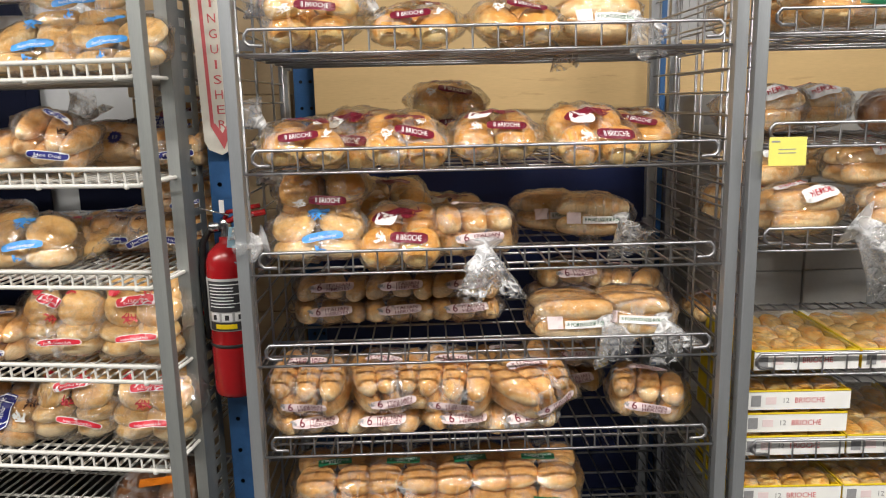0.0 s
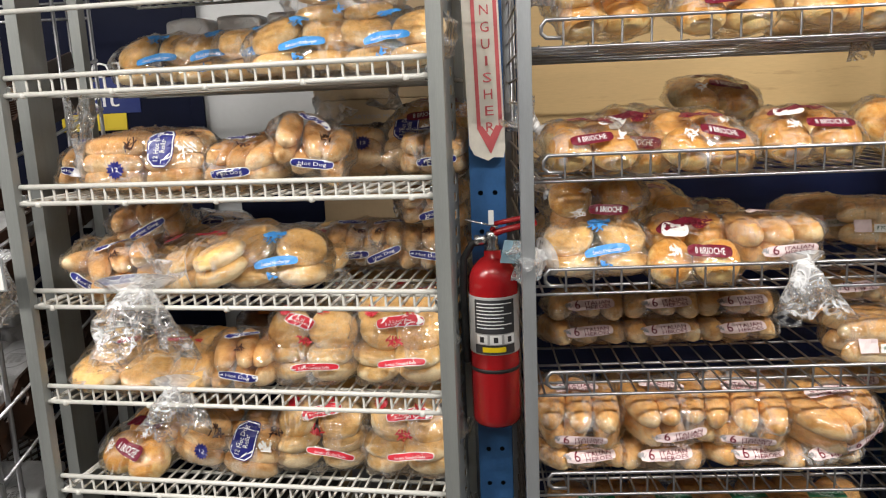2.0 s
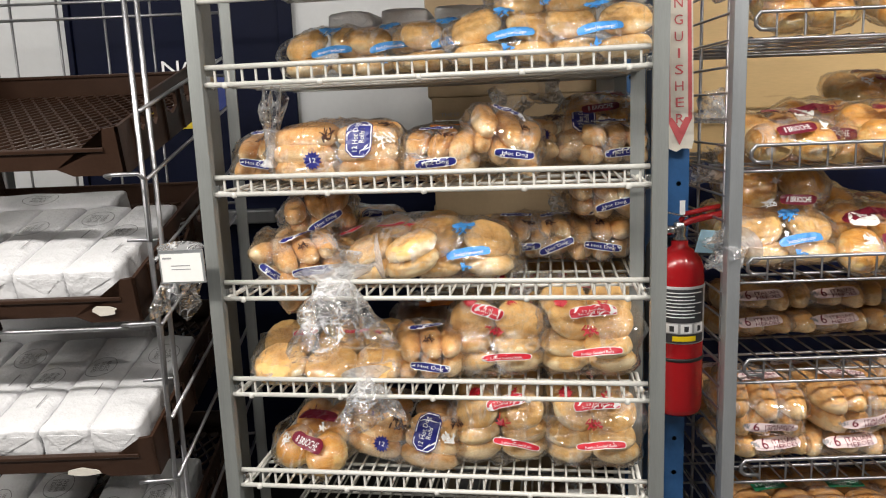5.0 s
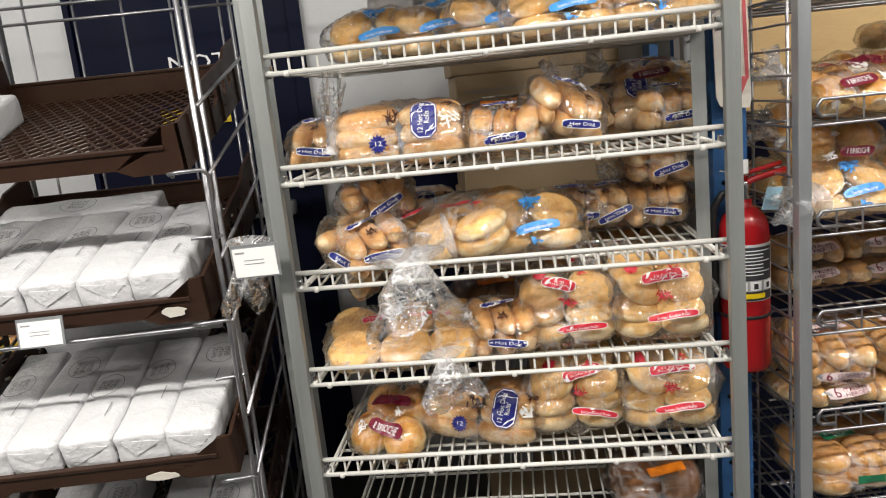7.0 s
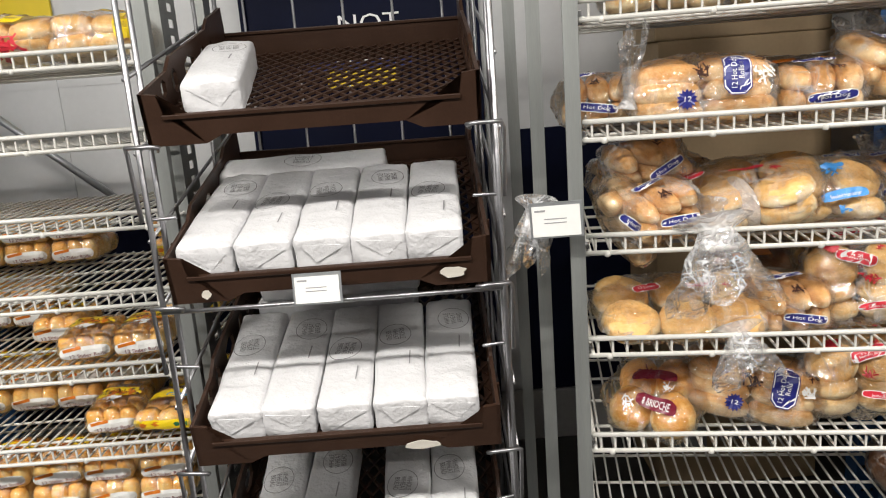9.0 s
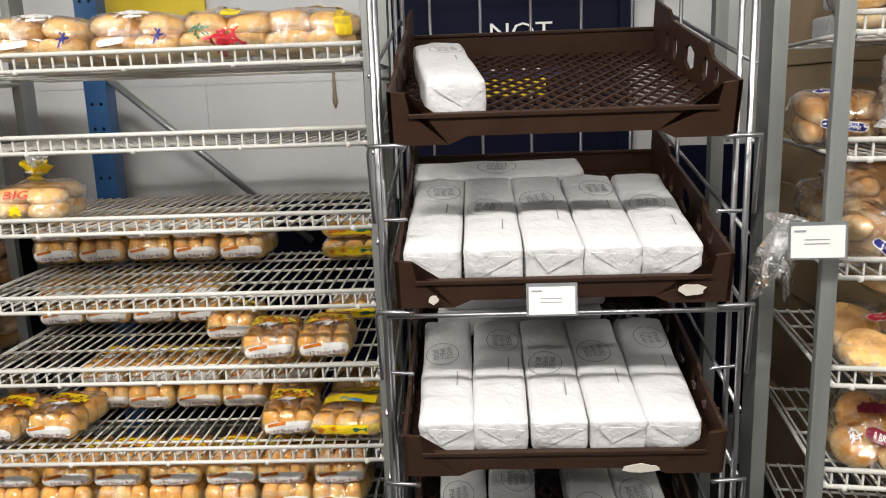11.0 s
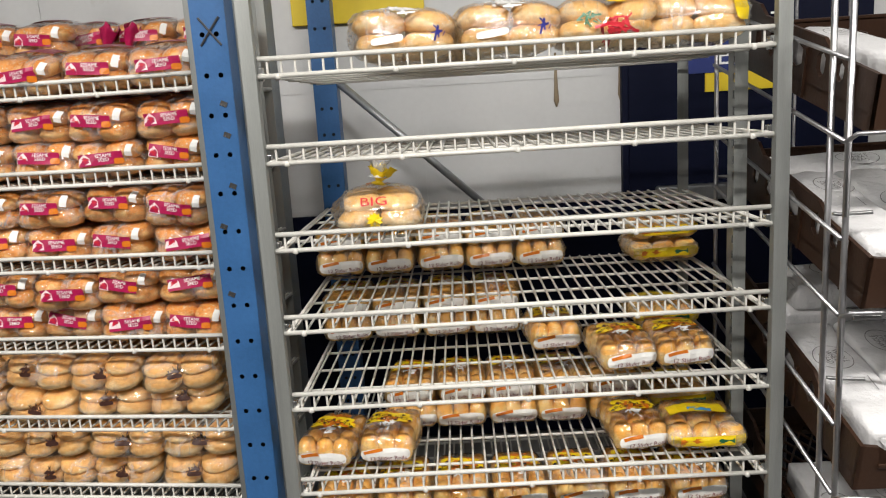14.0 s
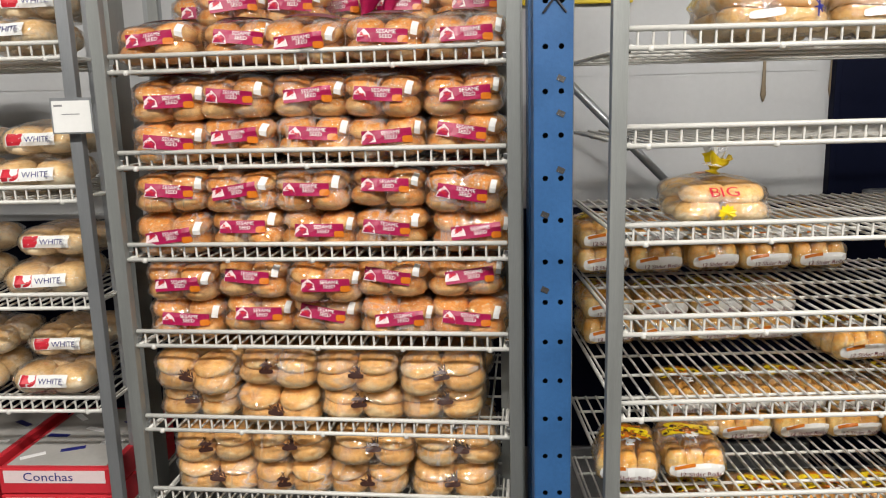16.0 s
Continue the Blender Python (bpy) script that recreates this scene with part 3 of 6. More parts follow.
def pack_hotdog(n):
    """Two layers of rolls lying front to back, their ends to the front."""
    r = rolls_grid("dog", M_HOTDOG, 0.023, 0.072, 0.040, 3, 1, 2, n + 21, 0.97, 0.004, 6, 0.5, 0, 0.008, 0.9, 10)
    r = [(me, m @ pose(0, 0, 0), a, b, h) for me, m, a, b, h in r]
    bands = plaque(0.075, 0.014, M_NAVYINK, "Hot Dog", facing((0.008, -0.006, 0.004, 0.012)[n], 0.018, 6, (5, 22, -8, 14)[n]), 0.0, 0.8)
    bands += plaque(0.066, 0.015, M_NAVYINK, "Hot Dog", facing(-0.008, 0.078, 55, (-10, 18, 8, -24)[n]), 0.0, 0.8)
    bands.append((splash_shape(0.016, n + 90), M_BROWNINK, facing((0.02, -0.02, 0.0, 0.018)[n], 0.046, 30), "print_drawing"))
    return build_pack("hot_dog_roll_pack", "clear bag of hot dog rolls with navy print", "roll pack", r, bands, seed=n + 51, tails=[(pose(0.0, 0.07, 0.05, 0, -50, 70), 0.08, 0.045, 0.0)] if n in (1, 3) else [], crumple=0.010)


def pack_hotdog12(n):
    """Two blocks of rolls leaning back side by side, a navy panel on the face."""
    r = []
    for bx in (-0.062, 0.062):
        r += [(me, Matrix.Translation((bx, 0, 0.004)) @ m, a, b, h) for me, m, a, b, h in rolls_grid("dogl", M_HOTDOG, 0.060, 0.030, 0.040, 1, 2, 3, n + 25 + int(bx * 100), 0.92, 0.003, 3, 0.42, 0, 0.010, 0.74, 10)]
    bands = [(pill_shape(0.049, 0.077, 0, 4, 6), M_NAVYINK, facing(0.052, 0.062, 20, -3), "print_panel"), (pill_shape(0.046, 0.074, 0, 4, 6), M_WHITEINK, facing(0.052, 0.062, 20, -3), "print_panel"),
             (pill_shape(0.042, 0.070, 0, 4, 6), M_NAVYINK, facing(0.052, 0.062, 20, -3), "print_panel"), (sized_text("12 Hot Dog\nRolls", 0.014, 0.058), M_WHITEINK, facing(0.052, 0.062, 20, 87), "lettering"),
             (star_shape(0.018), M_NAVYINK, facing(-0.035, 0.030, 10), "print_badge"), (sized_text("12", 0.012, 0.012), M_WHITEINK, facing(-0.035, 0.030, 10), "lettering"),
             (splash_shape(0.024, n + 95), M_BROWNINK, facing(-0.008, 0.066, 20), "print_drawing"), (splash_shape(0.026, n + 98, 12), M_CARD, facing(0.094, 0.060, 20, 12), "print_drawing"), (splash_shape(0.018, n + 97), M_BROWNINK, facing(0.10, 0.09, 30), "print_drawing")]
    tails = [(pose(-0.128, -0.02, 0.030, 0, -84, 0), 0.135, 0.030, 0.0)] if n == 0 else []
    return build_pack("hot_dog_roll_pack", "large clear bag of twelve hot dog rolls, navy panel", "roll pack", r, bands, seed=n + 61, tails=tails, slack=0.005, crumple=0.009)


def pack_brioche(n):
    nz = 2 if n == 0 else 1
    r = rolls_grid("bri", M_BRIOCHE, 0.042, 0.048, 0.056, 2, 2, nz, n + 71, 0.95, 0.007, 12, 0.6, 0, 0.016, 0.8, 22)
    top = 0.060 + (nz - 1) * 0.045
    bands = plaque(0.078, 0.019, M_MAROON, "8 BRIOCHE", facing((0.012, -0.005, 0.022, 0.012)[n], (0.034, 0.022, 0.030, 0.036)[n], 12, (-4, 7, -3, -12)[n]), 0.0, 0.95, False)
    bands.append((splash_shape(0.016, n + 180, 16), M_CARD, facing((-0.046, 0.050, -0.036, -0.044)[n], (0.030, 0.028, 0.030, 0.034)[n], 12), "print_drawing"))
    bands += [(pill_shape(0.085, 0.026, 0.006), M_MAROON, facing((0.0, 0.01, -0.02, 0.0)[n], top, 55, (8, -12, 16, 5)[n]), "print_band"), (splash_shape(0.030, n + 120, 20), M_MAROON, facing((-0.03, 0.03, 0.02, -0.02)[n], top * 1.1, 68, 30), "print_drawing"),
              (splash_shape(0.014, n + 130), M_CARD, facing((-0.03, 0.03, -0.035, 0.03)[n], 0.05, 25), "print_drawing")]
    if n == 2:
        bands.append((pill_shape(0.046, 0.036), M_CARD, facing(-0.03, top * 0.8, 40, -12), "price_label"))
    return build_pack("brioche_pack", "clear bag of glossy brioche buns, maroon print", "brioche pack", r, bands, seed=n + 81, tails=[(pose(-0.075, 0.02, 0.05, 0, -35, 160), 0.07, 0.05, 0.0)] if n in (0, 1) else [], slack=0.008, crumple=0.012)


def pack_hero(n):
    """Long crusty rolls lying across, tied at one end."""
    r = rolls_grid("hero", M_HERO, 0.085, 0.032, 0.046, 1, 2, 2, n + 91, 0.95, 0.005, 4, 0.4, 0, 0.006, 0.85)
    if n == 2:
        bands = [(pill_shape(0.085, 0.034), M_WHITEINK, facing(0.01, 0.052, 30, 12), "print_label"), (sized_text("HEROES", 0.020, 0.058), M_REDINK, facing(0.01, 0.052, 30, 12), "lettering"), (pill_shape(0.07, 0.026), M_WHITEINK, facing(-0.02, 0.088, 60, -8), "print_label"), (sized_text("HEROES", 0.016, 0.05), M_REDINK, facing(-0.02, 0.088, 60, -8), "lettering")]
        return build_pack("long_roll_pack", "clear bag of long golden rolls, white oval label", "roll pack", r, bands, seed=n + 95, slack=0.008, crumple=0.012)
    bands = [(rect_shape(0.032, 0.026), M_PINKLABEL, facing(-0.045, 0.035, 8), "print_label"), (rect_shape(0.10, 0.017), M_CARD, facing(0.025, 0.03, 8), "print_label"), (sized_text("8 PORTUGUESE ROLLS", 0.011, 0.09), M_GREENINK, facing(0.025, 0.03, 8), "lettering")]
    return build_pack("long_roll_pack", "clear bag of long golden rolls, pale label, tied end", "roll pack", r, bands, seed=n + 95, tails=[(pose(0.062, -0.048, 0.040, 0, 35, -62), 0.075, 0.055, 0.02)])


def pack_italian(n):
    """Six short hero rolls lying front to back, lettered bands across face and top."""
    r = rolls_grid("ita", M_HERO, 0.027, 0.08, 0.048, 3, 1, 2 if n % 2 else 1, n + 101, 0.99, 0.004, 4, 0.45, 0, 0.0, 0.85)
    top = 0.05 + (0.04 if n % 2 else 0)
    bands = [(pill_shape(0.098, 0.020), M_PINKLABEL, facing(0.006, 0.026, 10, 3), "print_label"), (sized_text("ITALIAN\nHEROES", 0.0095, 0.052), M_MAROON, facing(0.020, 0.026, 10, 3), "lettering"),
             (sized_text("6", 0.024, 0.011), M_MAROON, facing(-0.022, 0.026, 10, 3), "lettering"), (splash_shape(0.010, n + 140), M_GREYINK, facing(-0.040, 0.026, 10, 3), "print_drawing"),
             (pill_shape(0.085, 0.024, 0.004), M_PINKLABEL, facing(-0.004, top + 0.012, 60, (-3, 12, -10, -24)[n]), "print_label"), (sized_text("6 ITALIAN\nHEROES", 0.011, 0.070), M_MAROON, facing(-0.004, top + 0.012, 60, (-3, 12, -10, -24)[n]), "lettering")]
    return build_pack("italian_hero_pack", "clear bag of six Italian hero rolls, pink label", "roll pack", r, bands, seed=n + 111)


def pack_sandwich(n):
    r = rolls_grid("sand", M_MUFFIN, 0.046, 0.05, 0.050, 2, 2, 2, n + 121, 0.95, 0.005, 6, 0.55, 0, 0.005, 0.85)
    bands = [(rect_shape(0.075, 0.020), M_GREENINK, facing(0.0, 0.085, 45, 5), "print_band"), (sized_text("8 SANDWICH\nROLLS", 0.009, 0.06), M_WHITEINK, facing(0.0, 0.085, 45, 5), "lettering"), (rect_shape(0.06, 0.016), M_GREENINK, facing(0.02, 0.03, 5, -4), "print_band")]
    return build_pack("sandwich_roll_pack", "clear bag of sandwich rolls with green print", "roll pack", r, bands, seed=n + 131)


def pack_sesame(n):
    r = rolls_grid("ses", M_SEEDBUN, 0.040, 0.045, 0.040, 2, 2, 2, n + 141, 0.94, 0.004, 6, 0.5, 0.10, 0.006, 0.92, 8)
    spin = (2, -6, 7, -2)[n]
    bands = [(rect_shape(0.098, 0.026), M_MAGENTA, facing(0.006, 0.034, 4, spin), "print_panel"), (([(-0.015, -0.011), (0.015, -0.011), (0.012, 0.002), (0.0, 0.013), (-0.012, 0.002)], [(0, 1, 2), (0, 2, 4), (4, 2, 3)]), M_PINKLABEL, facing(-0.030, 0.034, 4, spin), "print_crest"), (splash_shape(0.012, n + 170, 12), M_REDINK, facing(-0.030, 0.033, 4, spin), "print_drawing"), (sized_text("SESAME\nSEED", 0.0105, 0.038), M_WHITEINK, facing(0.014, 0.036, 4, spin), "lettering"),
             (pill_shape(0.020, 0.013), M_ORANGEINK, facing(0.046, 0.027, 4), "print_badge"), (rect_shape(0.011, 0.026), M_CARD, facing(0.066, 0.040, 10, -8), "barcode_label"), (rect_shape(0.11, 0.05), M_MAROON, facing(0, 0.10, 80, 0), "print_band")]
    return build_pack("sesame_bun_pack", "clear pack of sesame seed buns, magenta label", "bun pack", r, bands, seed=n + 151, crumple=0.004)


def pack_muffin(n):
    r = rolls_grid("muf", M_MUFFIN, 0.045, 0.046, 0.035, 2, 2, 2, n + 161, 0.98, 0.004, 6, 0.36, 0.15, 0.010, 0.95, 14)
    bands = [(splash_shape(0.020, n + 150, 20), M_BROWNINK, facing((0.0, 0.006, -0.008, 0.004)[n], 0.030, 5, 4), "print_drawing"), (pill_shape(0.034, 0.010), M_BROWNINK, facing((0.0, 0.006, -0.008, 0.004)[n], 0.020, 5, (3, -6, 8, 0)[n]), "print_band"), (splash_shape(0.016, n + 160), M_BROWNINK, facing(0.008, 0.095, 62, 8), "print_drawing")]
    return build_pack("floured_roll_pack", "clear pack of pale floured rolls, dark small print", "roll pack", r, bands, seed=n + 171, crumple=0.004)


def pack_white(n):
    r = rolls_grid("whi", M_WHITEROLL, 0.047, 0.05, 0.062, 2, 2, 1, n + 181, 0.95, 0.004, 4, 0.5)
    bands = [(rect_shape(0.115, 0.028), M_CARD, facing(0.0, 0.030, 4, 1), "print_label"), (rect_shape(0.036, 0.026), M_REDINK, facing(-0.036, 0.030, 4, 1), "print_panel"), (sized_text("WHITE.", 0.018, 0.062), M_NAVYINK, facing(0.02, 0.030, 4, 1), "lettering")]
    return build_pack("white_roll_pack", "clear pack of white rolls with white and red label", "roll pack", r, bands, seed=n + 191)


def pack_slider(n):
    r = rolls_grid("sli", M_SLIDER, 0.0198, 0.021, 0.056, 3, 4, 1, n + 201, 0.93, 0.0015, 3, 0.4)
    bands = [(pill_shape(0.104, 0.028), M_CARD, facing(0.002, 0.020, 2, 2), "print_label"), (sized_text("12 Slider Rolls", 0.013, 0.076), M_MAROON, facing(0.008, 0.012, 2, 2), "lettering"),
             (rect_shape(0.040, 0.007), M_ORANGEINK, facing(-0.022, 0.0255, 4, 10), "print_band"),
             (pill_shape(0.100, 0.026, 0.003), M_YELLOWINK, facing(0.0, 0.056, 62, 3), "print_band"), (sized_text("POTATO", 0.015, 0.080), M_BROWNINK, facing(0.0, 0.056, 62, 3), "lettering"),
             (rect_shape(0.070, 0.014), M_YELLOWINK, facing(0.0, 0.078, 70, -2), "print_band"), (sized_text("ROLLS", 0.013, 0.060), M_BROWNINK, facing(0.0, 0.078, 70, -2), "lettering"),
             (splash_shape(0.030, n + 220, 14), M_CARD, facing(0.0, 0.040, 45, -4), "print_drawing"), (splash_shape(0.050, n + 230, 30), M_ORANGEINK, facing(0.0, 0.115, 76, 4), "print_drawing"), (pill_shape(0.085, 0.024, -0.003), M_YELLOWINK, facing(0.0, 0.150, 78, -3), "print_band")]
    bands += [(star_shape(0.0048, 6), M_BROWNINK, facing(-0.045 + 0.015 * k, (0.046, 0.09)[k % 2] + 0.004 * (k % 3), 58 + 12 * (k % 2)), "print_dot") for k in range(7)]
    return build_pack("slider_roll_pack", "clear pack of glossy slider rolls, white label", "roll pack", r, bands, seed=n + 211, crumple=0.004)


def pack_sweet(n):
    r = rolls_grid("swe", M_SLIDER, 0.027, 0.030, 0.044, 3, 3, 1, n + 221, 0.95, 0.002, 3, 0.45)
    bands = [(rect_shape(0.15, 0.022), M_YELLOWINK, facing(0.0, 0.018, 3, 1), "print_band"), (rect_shape(0.045, 0.011), M_ORANGEINK, facing(-0.035, 0.018, 3, 3), "print_band"), (rect_shape(0.04, 0.010), M_GREENINK, facing(0.03, 0.018, 3, 3), "print_band"),
             (rect_shape(0.12, 0.045), M_YELLOWINK, facing(-0.005, 0.09, 78, 4), "print_band"), (rect_shape(0.05, 0.014), M_SKYINK, facing(0.0, 0.048, 70, -8), "print_band")]
    return build_pack("sweet_roll_pack", "clear pack of brown sweet rolls, yellow band", "roll pack", r, bands, seed=n + 231, crumple=0.003)


def pack_big(n):
    k_ = 0.82 if n == 0 else 1.0
    r = rolls_grid("big%d" % (n == 0), M_PALEBUN, 0.050 * k_, 0.052 * k_, 0.044 * k_, 2, 2, 2, n + 241, 0.9, 0.006, 9, 0.5, 0.05, 0.012, 0.85)
    if n == 0:
        bands = [(sized_text("BIG", 0.024, 0.05), M_REDINK, facing(-0.012, 0.044, 8, 0), "lettering"), (star_shape(0.016, 10), M_YELLOWINK, facing(-0.012, 0.014, 4), "print_badge"), (rect_shape(0.05, 0.014), M_ORANGEINK, facing(0.0, 0.105, 50), "print_band")]
        tails = [(pose(0.0, 0.0, 0.095, 0, -82, 0), 0.045, 0.03, 0.0)]
    else:
        bands = [[(splash_shape(0.050, 201, 34), M_CARD, facing(0.0, 0.060, 30, 3), "print_drawing"), (splash_shape(0.022, 202), M_NAVYINK, facing(0.062, 0.030, 6, 20), "print_drawing"), (pill_shape(0.06, 0.014), M_CARD, facing(-0.03, 0.020, 5, 6), "print_label")],
                 [(pill_shape(0.040, 0.034), M_YELLOWINK, facing(0.01, 0.062, 22), "print_panel"), (sized_text("BUNS", 0.012, 0.026), M_BROWNINK, facing(0.01, 0.062, 22), "lettering"), (splash_shape(0.040, 203, 24), M_REDINK, facing(0.0, 0.022, 5), "print_drawing"),
                  (splash_shape(0.024, 204), M_GREENINK, facing(-0.045, 0.035, 8, 5), "print_drawing"), (splash_shape(0.036, 205, 20), M_MAROON, facing(0.0, 0.098, 58), "print_drawing")],
                 [(pill_shape(0.11, 0.032, 0.004), M_YELLOWINK, facing(0.015, 0.080, 45, -6), "print_band"), (sized_text("POTATO", 0.018, 0.07), M_BROWNINK, facing(0.015, 0.080, 45, -6), "lettering"), (pill_shape(0.03, 0.055), M_YELLOWINK, facing(0.075, 0.05, 5, 8), "print_band"), (splash_shape(0.02, 206), M_SKYINK, facing(0.05, 0.085, 50), "print_drawing")]][n - 1]
        tails = []
    root = build_pack("large_bun_pack", ["loose clear bag of large buns, yellow tie", "clear bag of large buns with white label", "clear bag of buns with red and yellow print", "clear bag of buns with yellow print"][n], "bun pack", r, bands, seed=n + 251, tails=tails)
    if n == 0:
        part("bag_tie", frill(7, 0.034, 0.008, 0.036, 0.0, 16), M_YELLOWINK, root, "bright yellow printed bag end", True, pose(0.0, 0.0, 0.098, 0, -75, -20))
    return root


def pack_dark(n):
    r = rolls_grid("drk", M_DARKBREAD, 0.05, 0.10, 0.085, 2, 1, 1, n + 261, 0.9, 0.004, 3, 0.45)
    bands = [(rect_shape(0.08, 0.018), M_ORANGEINK, facing(0.0, 0.05, 30, 4), "print_band"), (rect_shape(0.06, 0.012), M_CARD, facing(0.0, 0.075, 55, -3), "print_band")]
    return build_pack("brown_bread_pack", "clear bag of dark brown bread", "bread pack", r, bands, seed=n + 271)


def pack_loaf(n):
    """A paper-wrapped loaf lying front to back, folded ends, stamped in grey."""
    rnd = random.Random(n + 900)
    bm = newbox(-0.051, 0.051, -0.185, 0.185, 0, 0.068, 0.009)
    bmesh.ops.subdivide_edges(bm, edges=[e for e in bm.edges if e.calc_length() > 0.05], cuts=4, use_grid_fill=True)
    o = rnd.uniform(0, 60)
    for v in bm.verts:
        d = noise.noise(v.co * 26 + Vector((o, 0, 0))) * 0.005 + noise.noise(v.co * 70 + Vector((0, o, 0))) * 0.003
        v.co += v.co.normalized() * d
        if v.co.z > 0.05:
            v.co.z += 0.004 * math.cos(v.co.x * 28) - 0.002
    low = min(v.co.z for v in bm.verts)
    bmesh.ops.translate(bm, vec=(0, 0, -low), verts=bm.verts)
    bvh = BVHTree.FromBMesh(bm)
    root = empty("wrapped_loaf", Matrix(), "loaf of bread wrapped in white waxed paper, grey stamp", "bread loaf")
    part("wrapper", bm, M_PAPER, root, "", True)
    # folded flaps of the paper on both ends
    for sgn in (-1, 1):
        fold = bmesh.new()
        vs = [fold.verts.new((x, 0, z)) for x, z in ((-0.040, 0.056), (0.042, 0.050), (0.012 * (1 if n % 2 else -1), 0.020))]
        fold.faces.new(vs)
        ext2 = bmesh.ops.extrude_face_region(fold, geom=fold.faces[:])
        bmesh.ops.translate(fold, vec=(0, 0.0012, 0), verts=[g for g in ext2["geom"] if isinstance(g, bmesh.types.BMVert)])
        part("end_flap", fold, M_PAPER, root, m=pose(0, sgn * 0.1872 - 0.0006, 0.0, 2 * sgn))
    at = (0.04, 0.09, 0.0)[n % 3]
    fr = Matrix.Translation((0.010 * (1 if n % 2 else -1), at, 0.5)) @ pose(0, 0, 0, 0, 0, (-84, 96, -97)[n])
    part("lettering", printed(sized_text("WHOLE\nWHEAT\nBREAD", 0.0165, 0.046), bvh, fr, 0.0030), M_STAMP, root)
    pts = [(math.cos(a) * 0.043, math.sin(a) * 0.034) for a in (2 * math.pi * i / 24 for i in range(25))]
    part("stamp_ring", printed(([(x * q, y * q) for q in (1, 0.965) for x, y in pts], [(i, i + 1, 26 + i, 25 + i) for i in range(24)]), bvh, fr, 0.0030), M_STAMP, root)
    fr = Matrix.Translation((0.02, at - 0.09, 0.5)) @ pose(0, 0, 0, 0, 0, 88)
    part("stamp_line", printed(rect_shape(0.045, 0.0025), bvh, fr, 0.0030), M_GREYINK, root)
    return root


BUILDERS = {"ham": (pack_hamburger, 4), "flatham": (pack_flatham, 2), "seeded": (pack_seeded, 4), "dog": (pack_hotdog, 4), "dog12": (pack_hotdog12, 2), "bri": (pack_brioche, 4), "hero": (pack_hero, 3), "ita": (pack_italian, 4),
            "sand": (pack_sandwich, 2), "ses": (pack_sesame, 4), "muf": (pack_muffin, 4), "whi": (pack_white, 3), "sli": (pack_slider, 3), "swe": (pack_sweet, 2), "big": (pack_big, 4), "drk": (pack_dark, 2), "loaf": (pack_loaf, 3)}

# ---- the room ----
WALL_Y = 2.86


def structure(name, bm, material, label, category="", smooth=False):
    ob = new(name, mesh_from(name, bm, material, smooth))
    return tagged(ob, label, category or name.split("_")[0], kind="structure")


structure("floor", newbox(-7.2, 3.2, -3.0, 3.2, -0.3, 0.0), M_FLOOR, "dark sealed concrete floor of the cold store", "floor")
structure("ceiling", newbox(-7.2, 3.2, -3.0, 3.2, 3.2, 3.3), M_CEIL, "unseen panel ceiling of the cold store, darkened to cut bounce light", "ceiling")
# closing walls out of view, coloured dark so the room fills in less
structure("wall_west", newbox(-7.2, -7.06, -3.0, 3.2, 0, 3.2), M_DIMWALL, "plain unseen wall panel, coloured dark to cut bounce light", "wall")
structure("wall_east", newbox(3.06, 3.2, -3.0, 3.2, 0, 3.2), M_DIMWALL, "plain unseen wall panel, coloured dark to cut bounce light", "wall")
structure("wall_south", newbox(-7.06, 3.06, -3.0, -2.86, 0, 3.2), M_DIMWALL, "plain unseen wall panel, coloured dark to cut bounce light", "wall")
bm = bmesh.new()
for x0, x1, z0, z1 in ((-7.06, -2.13, 0.0, 3.2), (-1.385, 3.06, 0.0, 3.2), (-2.13, -1.385, 2.15, 3.2)):
    box(bm, x0, x1, WALL_Y, WALL_Y + 0.14, z0, z1)
# shallow ribs of the panel joints
for x in (-6.4, -5.2, -4.0, -2.8, -0.2, 1.0, 2.2):
    box(bm, x - 0.012, x + 0.012, WALL_Y - 0.004, WALL_Y, 0.2, 3.1)
for z in (0.6, 1.0, 1.4, 1.8, 2.2, 2.6):
    box(bm, -7.0, -2.2, WALL_Y - 0.0025, WALL_Y, z - 0.01, z + 0.01)
structure("wall_north", bm, M_WALL, "white insulated wall panel with shallow ribs", "wall")
bm = newbox(-7.0, -2.14, WALL_Y - 0.03, WALL_Y - 0.003, 0.0, 0.19, 0.006)
box(bm, -1.37, 3.0, WALL_Y - 0.03, WALL_Y - 0.003, 0.0, 0.19, 0.006)
structure("baseboard", bm, surface("grey_kerb", (0.36, 0.36, 0.36), 0.6, 0, 0.2, 4, 90, 0.3), "grey raised kerb at the foot of the wall", "baseboard")

door = structure("door_1", newbox(-2.13, -1.385, WALL_Y - 0.02, WALL_Y + 0.04, 0.0, 2.15, 0.004), M_NAVY, "navy blue exit door with white lettering", "door")
part("door_frame", newbox(-2.15, -2.13, WALL_Y - 0.032, WALL_Y + 0.02, 0, 2.17, 0.003), M_NAVY, door)
part("door_frame", newbox(-1.42, -1.372, WALL_Y - 0.034, WALL_Y - 0.0205, 0, 2.17, 0.003), M_NAVY, door)
part("push_bar", newbox(-2.05, -1.47, WALL_Y - 0.075, WALL_Y - 0.035, 0.98, 1.03, 0.008), M_GREY_POST, door, "grey push bar")
part("sign_strip", newbox(-1.886, -1.654, WALL_Y - 0.026, WALL_Y - 0.0205, 1.318, 1.376), M_YELLOW, door, "yellow strip below the word Exit")
